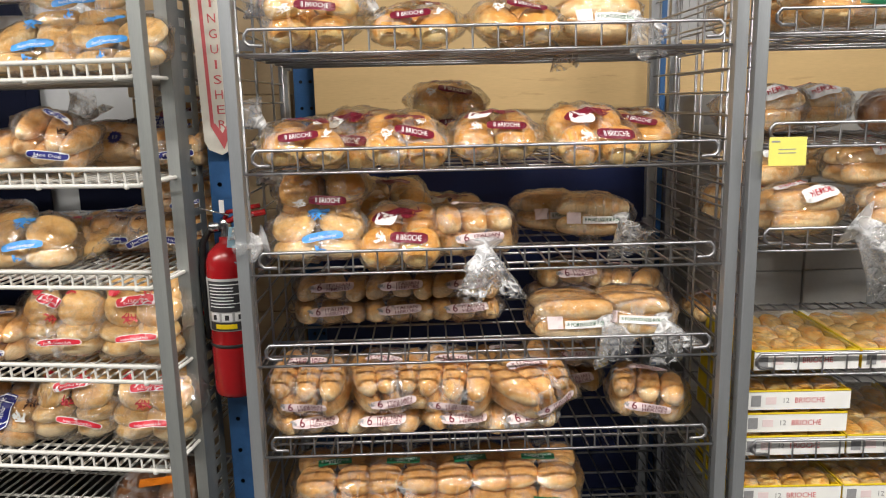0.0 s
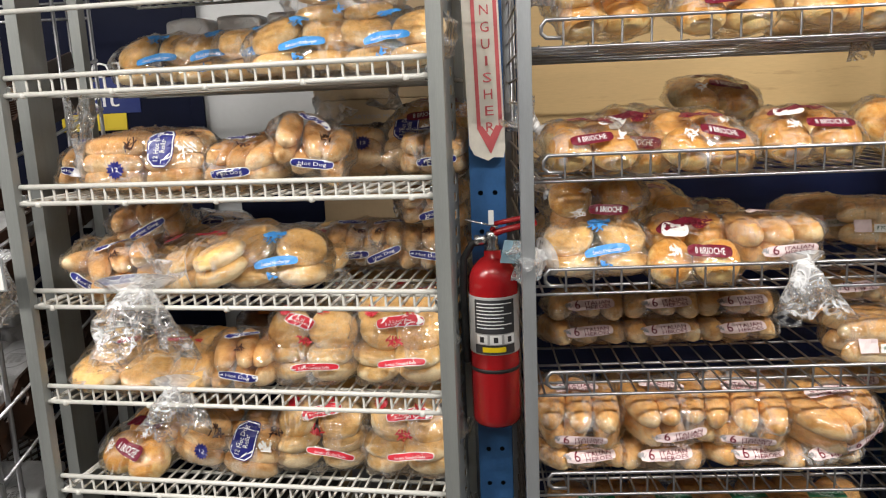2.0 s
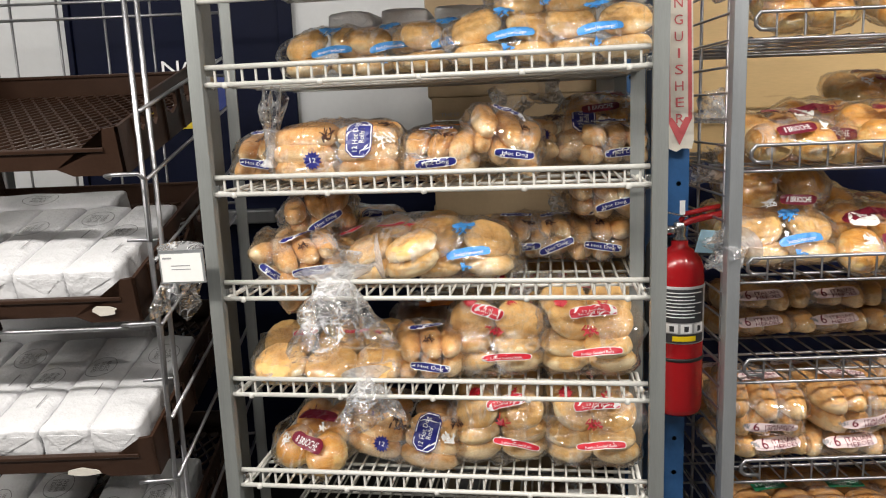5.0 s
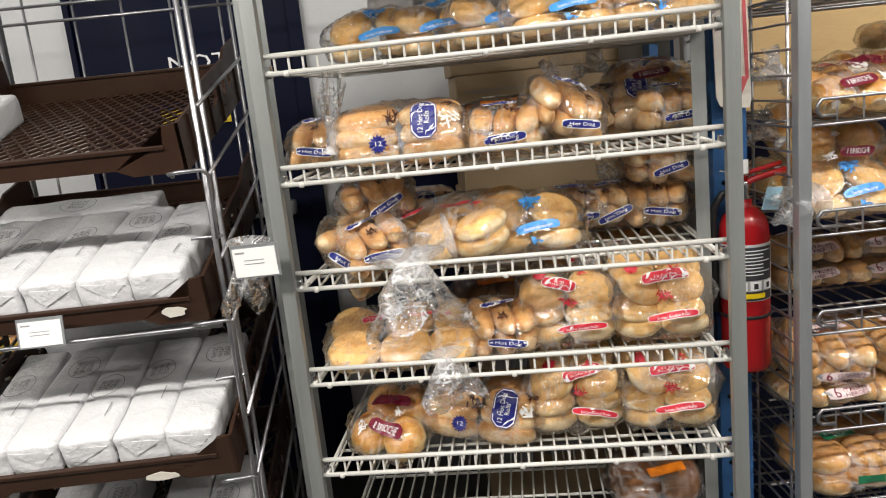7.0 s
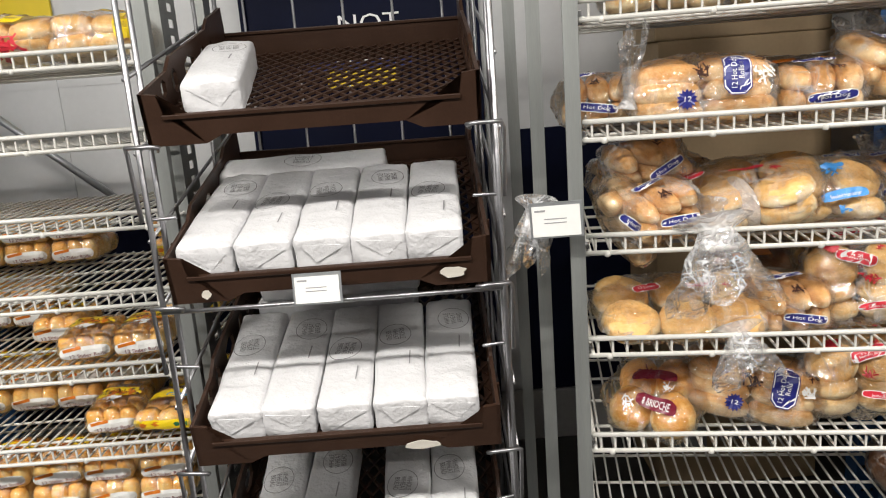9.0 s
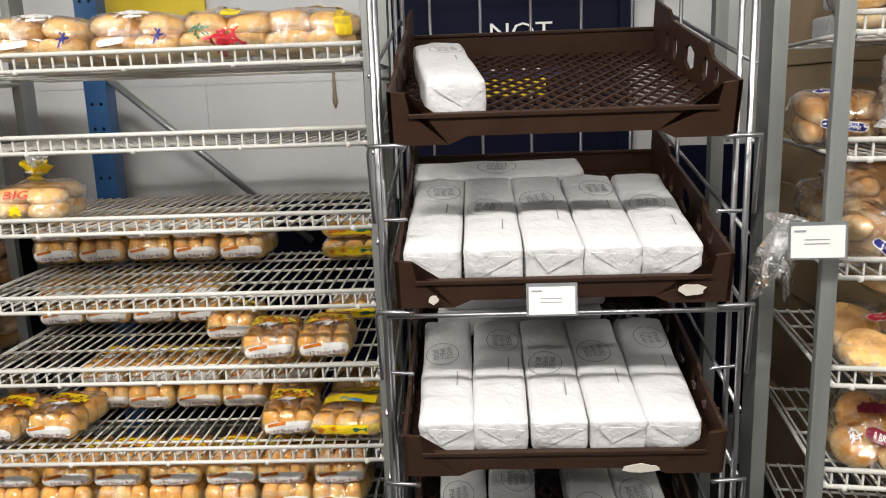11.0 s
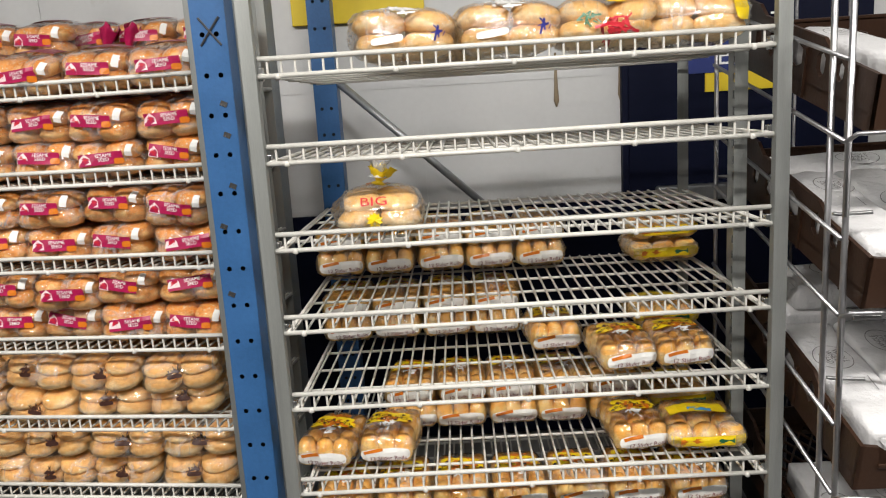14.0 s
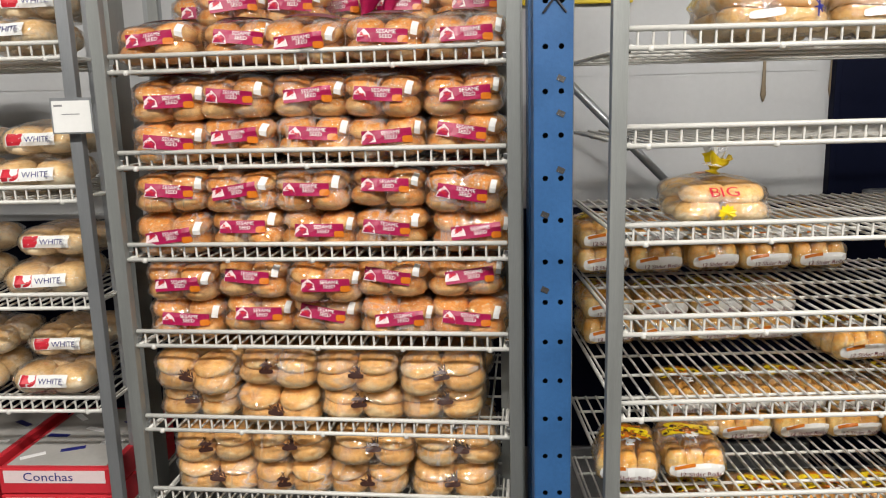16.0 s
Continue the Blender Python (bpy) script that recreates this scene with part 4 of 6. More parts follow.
part("sign_panel", newbox(-1.95, -1.60, WALL_Y - 0.0245, WALL_Y - 0.0202, 1.377, 1.50), surface("royal_blue_sign", (0.015, 0.03, 0.16), 0.4, 0, 0.1), door)
part("lettering", flat_text("Exit", 0.082, 0.175), M_WHITEINK, door, "white letters", m=pose(-1.765, WALL_Y - 0.0275, 1.425))
part("lettering", flat_text("NOT", 0.075, 0.20), M_WHITEINK, door, "white letters", m=pose(-1.735, WALL_Y - 0.0275, 1.522))
structure("wall_panel", newbox(-7.0, -2.155, WALL_Y - 0.022, WALL_Y - 0.003, 0.195, 0.99, 0.003), M_NAVY, "navy blue lower wall panel behind the racks", "wall panel")
panel = structure("wall_panel", newbox(-1.275, -0.2, WALL_Y - 0.022, WALL_Y - 0.003, 0.195, 1.14, 0.003), M_NAVY, "navy blue lower wall panel beside the door", "wall panel")


def perforated_upright(name, m, height, label):
    """Boxed blue upright with two columns of round holes in its face, origin at the foot of the face's middle."""
    w, d, pitch = 0.066, 0.062, 0.0765
    root = empty(name, m, label, "rack upright")
    tile = bmesh.new()
    loops = [[(-w / 2, 0), (w / 2, 0), (w / 2, pitch), (-w / 2, pitch)]] + [[(cx + 0.0052 * math.cos(a), pitch / 2 + 0.0052 * math.sin(a)) for a in (2 * math.pi * i / 8 for i in range(8))] for cx in (-0.014, 0.014)]
    edges = []
    for lp in loops:
        vs = [tile.verts.new((x, 0, z)) for x, z in lp]
        edges += [tile.edges.new((vs[i], vs[(i + 1) % len(vs)])) for i in range(len(vs))]
    bmesh.ops.triangle_fill(tile, edges=edges, use_beauty=True, normal=(0, -1, 0))
    pts = [tuple(v.co) for v in tile.verts]
    tile.verts.index_update()
    fcs = [[v.index for v in f.verts] for f in tile.faces]
    tile.free()
    bm = bmesh.new()
    for k in range(int(height / pitch)):
        vs = [bm.verts.new((x, y, z + k * pitch)) for x, y, z in pts]
        for f in fcs:
            bm.faces.new([vs[i] for i in f])
    bmesh.ops.remove_doubles(bm, verts=bm.verts[:], dist=0.0001)
    part("face_plate", bm, M_BLUE, root, "perforated blue face")
    top = int(height / pitch) * pitch
    for sgn in (-1, 1):
        part("side_plate", newbox(sgn * w / 2 - 0.0015, sgn * w / 2 + 0.0015, 0.0005, d, 0, top), M_BLUE, root)
    # black strip added inside the post as the shade behind its holes
    part("liner", newbox(-w / 2 + 0.002, w / 2 - 0.002, 0.018, 0.022, 0, top), M_BLACK, root)
    part("foot_plate", newbox(-0.06, 0.06, -0.02, d + 0.02, 0.0, 0.008), M_BLUE, root)
    return root


UPRIGHT_A = perforated_upright("rack_upright", pose(-0.422, 1.64, 0), 2.9, "blue perforated steel rack upright carrying an extinguisher")
UPRIGHT_B = perforated_upright("rack_upright", pose(-3.137, 1.85, 0, 0, 0, -2), 2.9, "blue perforated steel rack upright, scuffed")
perforated_upright("rack_upright", pose(-0.335, 2.28, 0), 2.9, "blue perforated rear rack upright")
perforated_upright("rack_upright", pose(-3.06, 2.64, 0), 2.9, "blue perforated rear rack upright with diagonal brace")
perforated_upright("rack_upright", pose(0.69, 2.28, 0), 2.9, "blue perforated rear rack upright")
# crossed brace behind the slider rack
brace = new("diagonal_brace", mesh_from("diagonal_brace", tube(bmesh.new(), [(-3.03, 2.66, 1.42), (-2.45, 2.80, 0.86)], 0.012, 8), M_GREY_POST, True))
tagged(brace, "thin grey steel diagonal brace by the upright", "brace")
bm = bmesh.new()
for a in (-1, 1):
    tube(bm, [(-0.020 * a, -0.002, -0.026), (0.020 * a, -0.002, 0.026)], 0.0022, 5)
part("chalk_mark", bm, M_INK, UPRIGHT_B, "black hand-drawn cross", m=pose(0.002, 0, 1.497))
for z in (1.20, 1.36, 1.12, 0.98, 1.30):
    part("steel_scuff", newbox(-0.006, 0.008, -0.0016, 0.0, -0.004, 0.006), M_STEEL, UPRIGHT_B, m=pose(0.012 if z > 1.15 else -0.016, 0, z, 0, 25, 0))

plywood = new("plywood_board", mesh_from("plywood_board", newbox(-0.30, 0.655, 2.20, 2.215, 1.185, 2.05, 0.002), M_PLY))
tagged(plywood, "bare plywood board behind the wire rack", "board")
back_panel = new("navy_board", mesh_from("navy_board", newbox(-0.30, 0.655, 2.195, 2.22, 0.0, 1.185, 0.002), surface("dark_blue_board", (0.008, 0.018, 0.085), 0.45, 0, 0.2, 4, 80, 0.1)))
tagged(back_panel, "navy blue painted board under the plywood", "board")
plywood_far = new("plywood_board", mesh_from("plywood_board", newbox(0.76, 1.9, 2.40, 2.415, 0.0, 1.52, 0.002), M_PLY))
tagged(plywood_far, "bare plywood board behind stacked cartons", "board")
sign = new("wall_sign", mesh_from("wall_sign", newbox(-3.18, -2.76, WALL_Y - 0.02, WALL_Y - 0.005, 1.60, 1.95, 0.003), M_YELLOW))
tagged(sign, "plain yellow sign on the white wall", "sign")
for x, z0, w in ((-2.354, 1.30, 0.011), (-2.150, 1.31, 0.009)):
    bm = bmesh.new()
    lathe(bm, [(0.002, 0.0), (w * 0.8, 0.02), (w * 0.55, 0.06), (w * 0.3, 0.17)], 8, Matrix.Diagonal((1, 0.25, 1, 1)))
    ob = new("rust_drip", mesh_from("rust_drip", bm, surface("brown_drip", (0.25, 0.19, 0.12), 0.6, 0, 0.3), True))
    ob.matrix_basis = pose(x, WALL_Y - 0.004, z0)
    tagged(ob, "brown dried drip on the white wall", "stain", kind="structure")


# ceiling fixtures, one round each lamp, the added fill row included
def fixture(x, y):
    root = empty("ceiling_light", pose(x, y, 3.2), "strip light under the ceiling, rear row added as fill", "ceiling light", "strip lights")
    m, n, l, b = nodes_of("strip_diffuser") if "strip_diffuser" not in MATS else (MATS["strip_diffuser"], None, None, None)
    if n:
        b.inputs["Emission Color"].default_value = (1, 0.97, 0.92, 1)
        b.inputs["Emission Strength"].default_value = 2.0
        MATS["strip_diffuser"] = m
    # housing shares the ceiling colour that is darkened against bounce
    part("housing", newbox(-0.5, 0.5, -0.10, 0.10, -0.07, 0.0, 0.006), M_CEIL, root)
    part("diffuser", newbox(-0.48, 0.48, -0.085, 0.085, -0.085, -0.071, 0.003), m, root, "glowing white diffuser")


for lx, ly, share in LAMPS:
    fixture(lx, ly)

# ---- racks ----
def front_post(x, w, z1):
    """A narrow folded channel, open to the rear."""
    bm = newbox(x, x + w, -0.014, -0.0115, 0, z1, 0.0008)
    box(bm, x, x + 0.0022, -0.0115, 0.006, 0, z1)
    box(bm, x + w - 0.0022, x + w, -0.0115, 0.006, 0, z1)
    return bm


def web_post(x, w, y, d, z1, inward, slots):
    """An angle post: front flange and a deep web on its outer side, pierced by a column of long slots."""
    bm = newbox(x, x + w, y, y + 0.0022, 0, z1)
    xo = x if inward > 0 else x + w - 0.0022
    a, b = y + 0.0022, y + d
    if not slots:
        return box(bm, xo, xo + 0.0022, a, b, 0, z1)
    s0, s1 = a + (b - a) * 0.46, a + (b - a) * 0.74
    box(bm, xo, xo + 0.0022, a, s0, 0, z1)
    box(bm, xo, xo + 0.0022, s1, b, 0, z1)
    z = 0.0
    while z < z1 - 0.02:
        box(bm, xo, xo + 0.0022, s0, s1, z, z + 0.016)
        z += 0.034
    return bm


def white_shelf(rack, W, D, z, shared, single):
    """One coated wire shelf: deck wires front to back, cross wires, raised front rail on pegs, side rails."""
    n = int(W / 0.026)
    if "deck" not in shared:
        shared["wire"] = mesh_from("deck_wire", tube(bmesh.new(), [(0, 0.006, 0.0), (0, D - 0.006, 0.0)], 0.0026, 5, False), M_WHITE_WIRE, True)
        bm = bmesh.new()
        for i in range(n + 1):
            x = 0.01 + (W - 0.02) * i / n
            tube(bm, [(x, 0.006, 0.0), (x, D - 0.006, 0.0)], 0.0026, 5, False)
        shared["deck"] = mesh_from("deck_wires", bm, M_WHITE_WIRE, True)
        shared["cross"] = mesh_from("cross_wire", tube(bmesh.new(), [(0.0, 0, -0.005), (W, 0, -0.005)], 0.0034, 6), M_WHITE_WIRE, True)
        shared["rail"] = mesh_from("front_rail", tube(bmesh.new(), [(-0.006, 0, 0.027), (W + 0.006, 0, 0.027)], 0.0048, 8), M_WHITE_WIRE, True)
        bm = bmesh.new()
        for i in range(n + 1):
            x = 0.01 + (W - 0.02) * i / n
            tube(bm, [(x, 0.002, 0.027), (x, 0.003, -0.004)], 0.0024, 5, False)
        for i in range(5):
            x = 0.03 + (W - 0.06) * i / 4
            lathe(bm, [(0.003, -0.009), (0.0055, -0.007), (0.0055, 0.0), (0.003, 0.002)], 8, pose(x, -0.004, -0.002))
        shared["pegs"] = mesh_from("lip_pegs", bm, M_WHITE_WIRE, True)
        shared["side"] = mesh_from("side_rail", tube(bmesh.new(), [(0, -0.004, -0.002), (0, D, -0.002)], 0.0042, 6), M_WHITE_WIRE, True)
        shared["low"] = mesh_from("lower_rail", tube(bmesh.new(), [(-0.012, -0.002, -0.004), (W + 0.012, -0.002, -0.004)], 0.0046, 8), M_WHITE_WIRE, True)
    sh = part("shelf", shared["low"], None, rack, "white coated wire shelf", m=pose(0, 0, z))
    if single:
        for i in range(n + 1):
            part("deck_wire", shared["wire"], None, sh, m=pose(0.01 + (W - 0.02) * i / n, 0, 0))
    else:
        part("deck_grille", shared["deck"], None, sh)["kind"] = "stuff"
    for y in (0.10, 0.22, 0.34, 0.46, D - 0.004):
        if y < D - 0.04 or y == D - 0.004:
            part("cross_wire", shared["cross"], None, sh, m=pose(0, y, 0))
    part("front_rail", shared["rail"], None, sh)
    part("lip_grille", shared["pegs"], None, sh)["kind"] = "stuff"
    for x in (0.0, W):
        part("side_rail", shared["side"], None, sh, m=pose(x, 0, 0))
    return sh


def white_rack(m, W, D, decks, label, top=2.0, mat=None, seen=range(1, 6)):
    rack = empty("bakery_rack", m, label, "bakery rack", "bakery racks")
    for x, inward in ((-0.040, 1), (W + 0.008, -1)):
        part("post", front_post(x + (0.006 if inward > 0 else 0), 0.026, top), mat or M_ALU, rack, "grey channel post")
        part("post", web_post(x - (0.056 if inward > 0 else 0.022), 0.026, 0.135, 0.105, top, inward, inward < 0), mat or M_ALU, rack, "grey angle post with slots" if inward < 0 else "grey angle post")
        part("post", web_post(x - (0.110 if inward > 0 else 0.030), 0.026, D - 0.05, 0.06, top, inward, False), mat or M_ALU, rack)
        for z in (0.10, top - 0.04):
            part("side_bar", newbox(x - 0.012, x + 0.008, 0.0065, 0.134, z, z + 0.03), mat or M_ALU, rack)
            part("side_bar", newbox(x - 0.056, x - 0.040, 0.241, D - 0.051, z, z + 0.03), mat or M_ALU, rack)
    shared = {}
    for k, z in enumerate(decks):
        white_shelf(rack, W, D, z, shared, k in seen)
        for x in (-0.008, W + 0.0):
            part("shelf_clip", newbox(x, x + 0.008, 0.004, 0.02, z - 0.012, z + 0.012, 0.001), M_STEEL, rack)
    return rack


def chrome_rack(m, W, D, decks, label, lip=0.042, top=2.0):
    """Zinc wire rack: square front posts, wire grid sides, basket shelves with a raised looped front."""
    rack = empty("wire_rack", m, label, "wire rack", "wire racks")
    for x in (-0.030, W + 0.006):
        part("post", newbox(x, x + 0.024, -0.02, 0.006, 0, top, 0.002), M_GREY_POST, rack, "flat grey steel post")
        part("post", newbox(x, x + 0.024, D - 0.012, D + 0.012, 0, top, 0.002), M_GREY_POST, rack)
        xs = x + 0.012
        bm = bmesh.new()
        z = 0.16
        while z < top - 0.05:
            tube(bm, [(xs, 0.004, z), (xs, D - 0.010, z)], 0.0024, 5, False)
            z += 0.046
        for y in (0.05, D * 0.36, D * 0.68, D - 0.04):
            tube(bm, [(xs + 0.004, y, 0.12), (xs + 0.004, y, top - 0.04)], 0.0032, 6)
        part("side_grid", bm, M_CHROME, rack, "wire grid side", True)["kind"] = "stuff"
    n = int(W / 0.042)
    wire_me = mesh_from("deck_wire", tube(bmesh.new(), [(0, 0.0, 0.0), (0, D - 0.02, 0.0)], 0.0021, 5, False), M_CHROME, True)
    cross_me = mesh_from("cross_wire", tube(bmesh.new(), [(-0.006, 0, -0.0035), (W + 0.006, 0, -0.0035)], 0.0030, 6), M_CHROME, True)
    rail = bmesh.new()
    loop = [(0.045, -0.005, 0.012), (0.020, -0.005, 0.013), (0.012, -0.005, 0.020), (0.012, -0.005, lip - 0.010), (0.020, -0.005, lip), (W - 0.02, -0.005, lip), (W - 0.012, -0.005, lip - 0.010), (W - 0.012, -0.005, 0.020), (W - 0.020, -0.005, 0.013), (W - 0.045, -0.005, 0.012)]
    tube(rail, loop, 0.0036, 8)
    rail_me = mesh_from("front_rail", rail, M_CHROME, True)
    bars = bmesh.new()
    k = int(W / 0.048)
    for i in range(1, k):
        tube(bars, [(W * i / k, -0.002, lip), (W * i / k, -0.002, 0.0)], 0.0021, 5, False)
    bars_me = mesh_from("lip_wires", bars, M_CHROME, True)
    for z in decks:
        sh = part("basket_shelf", rail_me, None, rack, "zinc wire basket shelf", m=pose(0, 0, z))
        for i in range(n + 1):
            part("deck_wire", wire_me, None, sh, m=pose(0.008 + (W - 0.016) * i / n, 0, 0))
        for y in (-0.002, 0.06, 0.16, 0.27, 0.38, 0.48, D - 0.02):
            part("cross_wire", cross_me, None, sh, m=pose(0, y, 0))
        part("lip_grille", bars_me, None, sh)["kind"] = "stuff"
        for x in (-0.006, W - 0.006):
            part("shelf_hook", newbox(x, x + 0.012, D - 0.03, D - 0.014, -0.012, 0.010, 0.001), M_CHROME, sh)
    return rack


def frame_of(L, R):
    """The frame of a rack from its shelves' front corners on the plan."""
    a = math.degrees(math.atan2(R[1] - L[1], R[0] - L[0]))
    return pose(L[0], L[1], 0, 0, 0, a), math.dist(L, R)


M_R4, W4 = frame_of((-1.287, 1.545), (-0.525, 1.437))
# first deck is unseen, set low to block light from the goods beneath
Z4 = [1.615, 1.410, 1.212, 1.014, 0.823, 0.634, 0.44, 0.25]
RACK4 = white_rack(M_R4, W4, 0.46, Z4, "grey bakery rack with white wire shelves of buns", seen=range(1, 7))
part("stop_bar", tube(bmesh.new(), [(-0.012, -0.004, 1.551), (W4 + 0.012, -0.004, 1.551)], 0.0046, 8), M_WHITE_WIRE, RACK4, "white coated cross bar", True)
part("stop_bar", tube(bmesh.new(), [(-0.012, -0.004, 1.578), (W4 + 0.012, -0.004, 1.578)], 0.0046, 8), M_WHITE_WIRE, RACK4, "white coated cross bar", True)
M_R2, W2 = frame_of((-3.022, 1.764), (-2.108, 1.768))
Z2 = [1.407, 1.249, 1.084, 0.922, 0.764, 0.583, 0.42, 0.24]
RACK2 = white_rack(M_R2, W2, 0.55, Z2, "bakery rack, mostly empty white wire shelves, slider rolls", seen=range(0, 7))
M_R1, W1 = frame_of((-3.985, 2.035), (-3.218, 1.952))
Z1 = [1.402, 1.213, 1.024, 0.838, 0.648, 0.478, 0.29]
RACK1 = white_rack(M_R1, W1, 0.52, Z1, "bakery rack packed full of sesame seed buns", seen=range(4, 6))
M_R0, W0 = frame_of((-4.93, 2.16), (-4.125, 2.115))
Z0 = [1.440, 1.140, 0.902, 0.660, 0.37]
RACK0 = white_rack(M_R0, W0, 0.52, Z0, "dark grey bakery rack of white rolls", mat=M_GREY_POST, seen=())
M_R5, W5 = frame_of((-0.340, 1.490), (0.592, 1.485))
Z5 = [1.448, 1.222, 1.020, 0.829, 0.630, 0.43, 0.24]
RACK5 = chrome_rack(M_R5, W5, 0.55, Z5, "zinc wire basket rack of brioche and heroes")
M_R6, W6 = frame_of((0.662, 1.470), (1.60, 1.44))
Z6 = [1.465, 1.252, 1.046, 0.785, 0.596, 0.43]
RACK6 = chrome_rack(M_R6, W6, 0.55, Z6, "zinc wire basket rack with brioche boxes")

# ---- slanted tray stand ----
TRAY_X0, TRAY_X1, TRAY_Y = -2.036, -1.462, 1.556
TRAY_W, TRAY_D, TRAY_TILT = TRAY_X1 - TRAY_X0, 0.60, 13.0


def bread_tray(m, group="brown bread trays"):
    """Brown plastic tray: notched front lip, low back, tall sloped sides with six-sided openings, diamond mesh floor."""
    root = empty("bread_tray", m, "dark brown plastic bread tray with diamond mesh floor", "bread tray", group)
    W, D, t = TRAY_W, TRAY_D, 0.007
    # floor mesh, two sets of slanting ribs in a rim
    bm = bmesh.new()
    sx, slope = 0.033, 0.62
    x = -D * slope
    while x < W + D * slope:
        for s in (1, -1):
            pts = []
            for y in (0.012, D - 0.012):
                pts.append((x + s * slope * (y - D / 2), y))
            (xa, ya), (xb, yb) = pts
            lo, hi = 0.008, W - 0.008
            if max(xa, xb) < lo or min(xa, xb) > hi:
                continue

            def cut(xc):
                return ya + (yb - ya) * (xc - xa) / (xb - xa)
            p, q = [xa, ya], [xb, yb]
            for e in (p, q):
                if e[0] < lo:
                    e[0], e[1] = lo, cut(lo)
                elif e[0] > hi:
                    e[0], e[1] = hi, cut(hi)
            tube(bm, [(p[0], p[1], 0.003 + 0.0006 * s), (q[0], q[1], 0.003 + 0.0006 * s)], 0.0036, 4, False)
        x += sx
    part("mesh_floor", bm, M_BROWN, root, "diamond mesh floor")
    bm = newbox(0.0, W, 0, 0.03, -0.004, 0.0015)
    box(bm, 0.0, W, D - 0.022, D, -0.004, 0.0015)
    box(bm, 0.0, 0.022, 0.03, D - 0.022, -0.004, 0.0015)
    box(bm, W - 0.022, W, 0.03, D - 0.022, -0.004, 0.0015)
    part("floor_rim", bm, M_BROWN, root)
    # front lip with a shallow arch under it and higher corners
    bm = bmesh.new()
    top = [(0, 0.062), (0.030, 0.058), (0.036, 0.024), (W - 0.036, 0.024), (W - 0.030, 0.058), (W, 0.062)]
    low = [(0, -0.030), (0.10, -0.030), (0.13, -0.016), (W - 0.13, -0.016), (W - 0.10, -0.030), (W, -0.030)]
    fr = [[bm.verts.new((x, y, z)) for x, z in row] for y in (-t, 0.0) for row in (top, low)]
    for i in range(5):
        bm.faces.new((fr[0][i], fr[1][i], fr[1][i + 1], fr[0][i + 1]))
        bm.faces.new((fr[2][i + 1], fr[3][i + 1], fr[3][i], fr[2][i]))
        bm.faces.new((fr[0][i + 1], fr[2][i + 1], fr[2][i], fr[0][i]))
        bm.faces.new((fr[1][i], fr[3][i], fr[3][i + 1], fr[1][i + 1]))
    for i in (0, 5):
        bm.faces.new((fr[0][i], fr[2][i], fr[3][i], fr[1][i]) if i == 0 else (fr[0][i], fr[1][i], fr[3][i], fr[2][i]))
    box(bm, 0.034, W - 0.034, -t - 0.004, -t, 0.016, 0.0245, 0.0015)
    part("front_lip", bm, M_BROWN, root)
    bm = newbox(0, W, D, D + t, -0.03, 0.055, 0.002)
    box(bm, 0.0, W, D - 0.004, D, 0.050, 0.057, 0.001)
    part("back_wall", bm, M_BROWN, root)
    # side walls: pierced plates
    for sgn, x in ((0, 0.0), (1, W)):
        bm = bmesh.new()
        outline = [(-t, -0.03), (D + t, -0.03), (D + t, 0.115), (D * 0.80, 0.110), (D * 0.74, 0.092), (D * 0.30, 0.088), (D * 0.24, 0.068), (-t, 0.062)]
        holes = [[(cy + ry * math.cos(a), 0.043 + rz * math.sin(a)) for a in (math.pi / 3 * i + math.pi / 6 for i in range(6))] for cy, ry, rz in ((0.11, 0.016, 0.018), (0.18, 0.018, 0.024), (0.29, 0.040, 0.026), (0.40, 0.018, 0.026), (0.47, 0.016, 0.022))]
        edges = []
        for lp in [outline] + holes:
            vs = [bm.verts.new((0, y, z)) for y, z in lp]
            edges += [bm.edges.new((vs[i], vs[(i + 1) % len(vs)])) for i in range(len(vs))]
        bmesh.ops.triangle_fill(bm, edges=edges, use_beauty=True, normal=(1, 0, 0))
        ext = bmesh.ops.extrude_face_region(bm, geom=bm.faces[:])
        bmesh.ops.translate(bm, vec=(t if sgn == 0 else -t, 0, 0), verts=[g for g in ext["geom"] if isinstance(g, bmesh.types.BMVert)])
        bmesh.ops.recalc_face_normals(bm, faces=bm.faces[:])
        part("side_wall", bm, M_BROWN, root, "tall pierced side wall", m=pose(x, 0, 0))
        for y in (0.06, 0.235, 0.345, 0.53):
            part("side_rib", newbox(-0.005 if sgn == 0 else 0.0, 0.0 if sgn == 0 else 0.005, y - 0.003, y + 0.003, -0.028, 0.062), M_BROWN, root, m=pose(x, 0, 0))
    return root


def tray_pose(zf):
    return pose(TRAY_X0, TRAY_Y + 0.008, zf, TRAY_TILT)


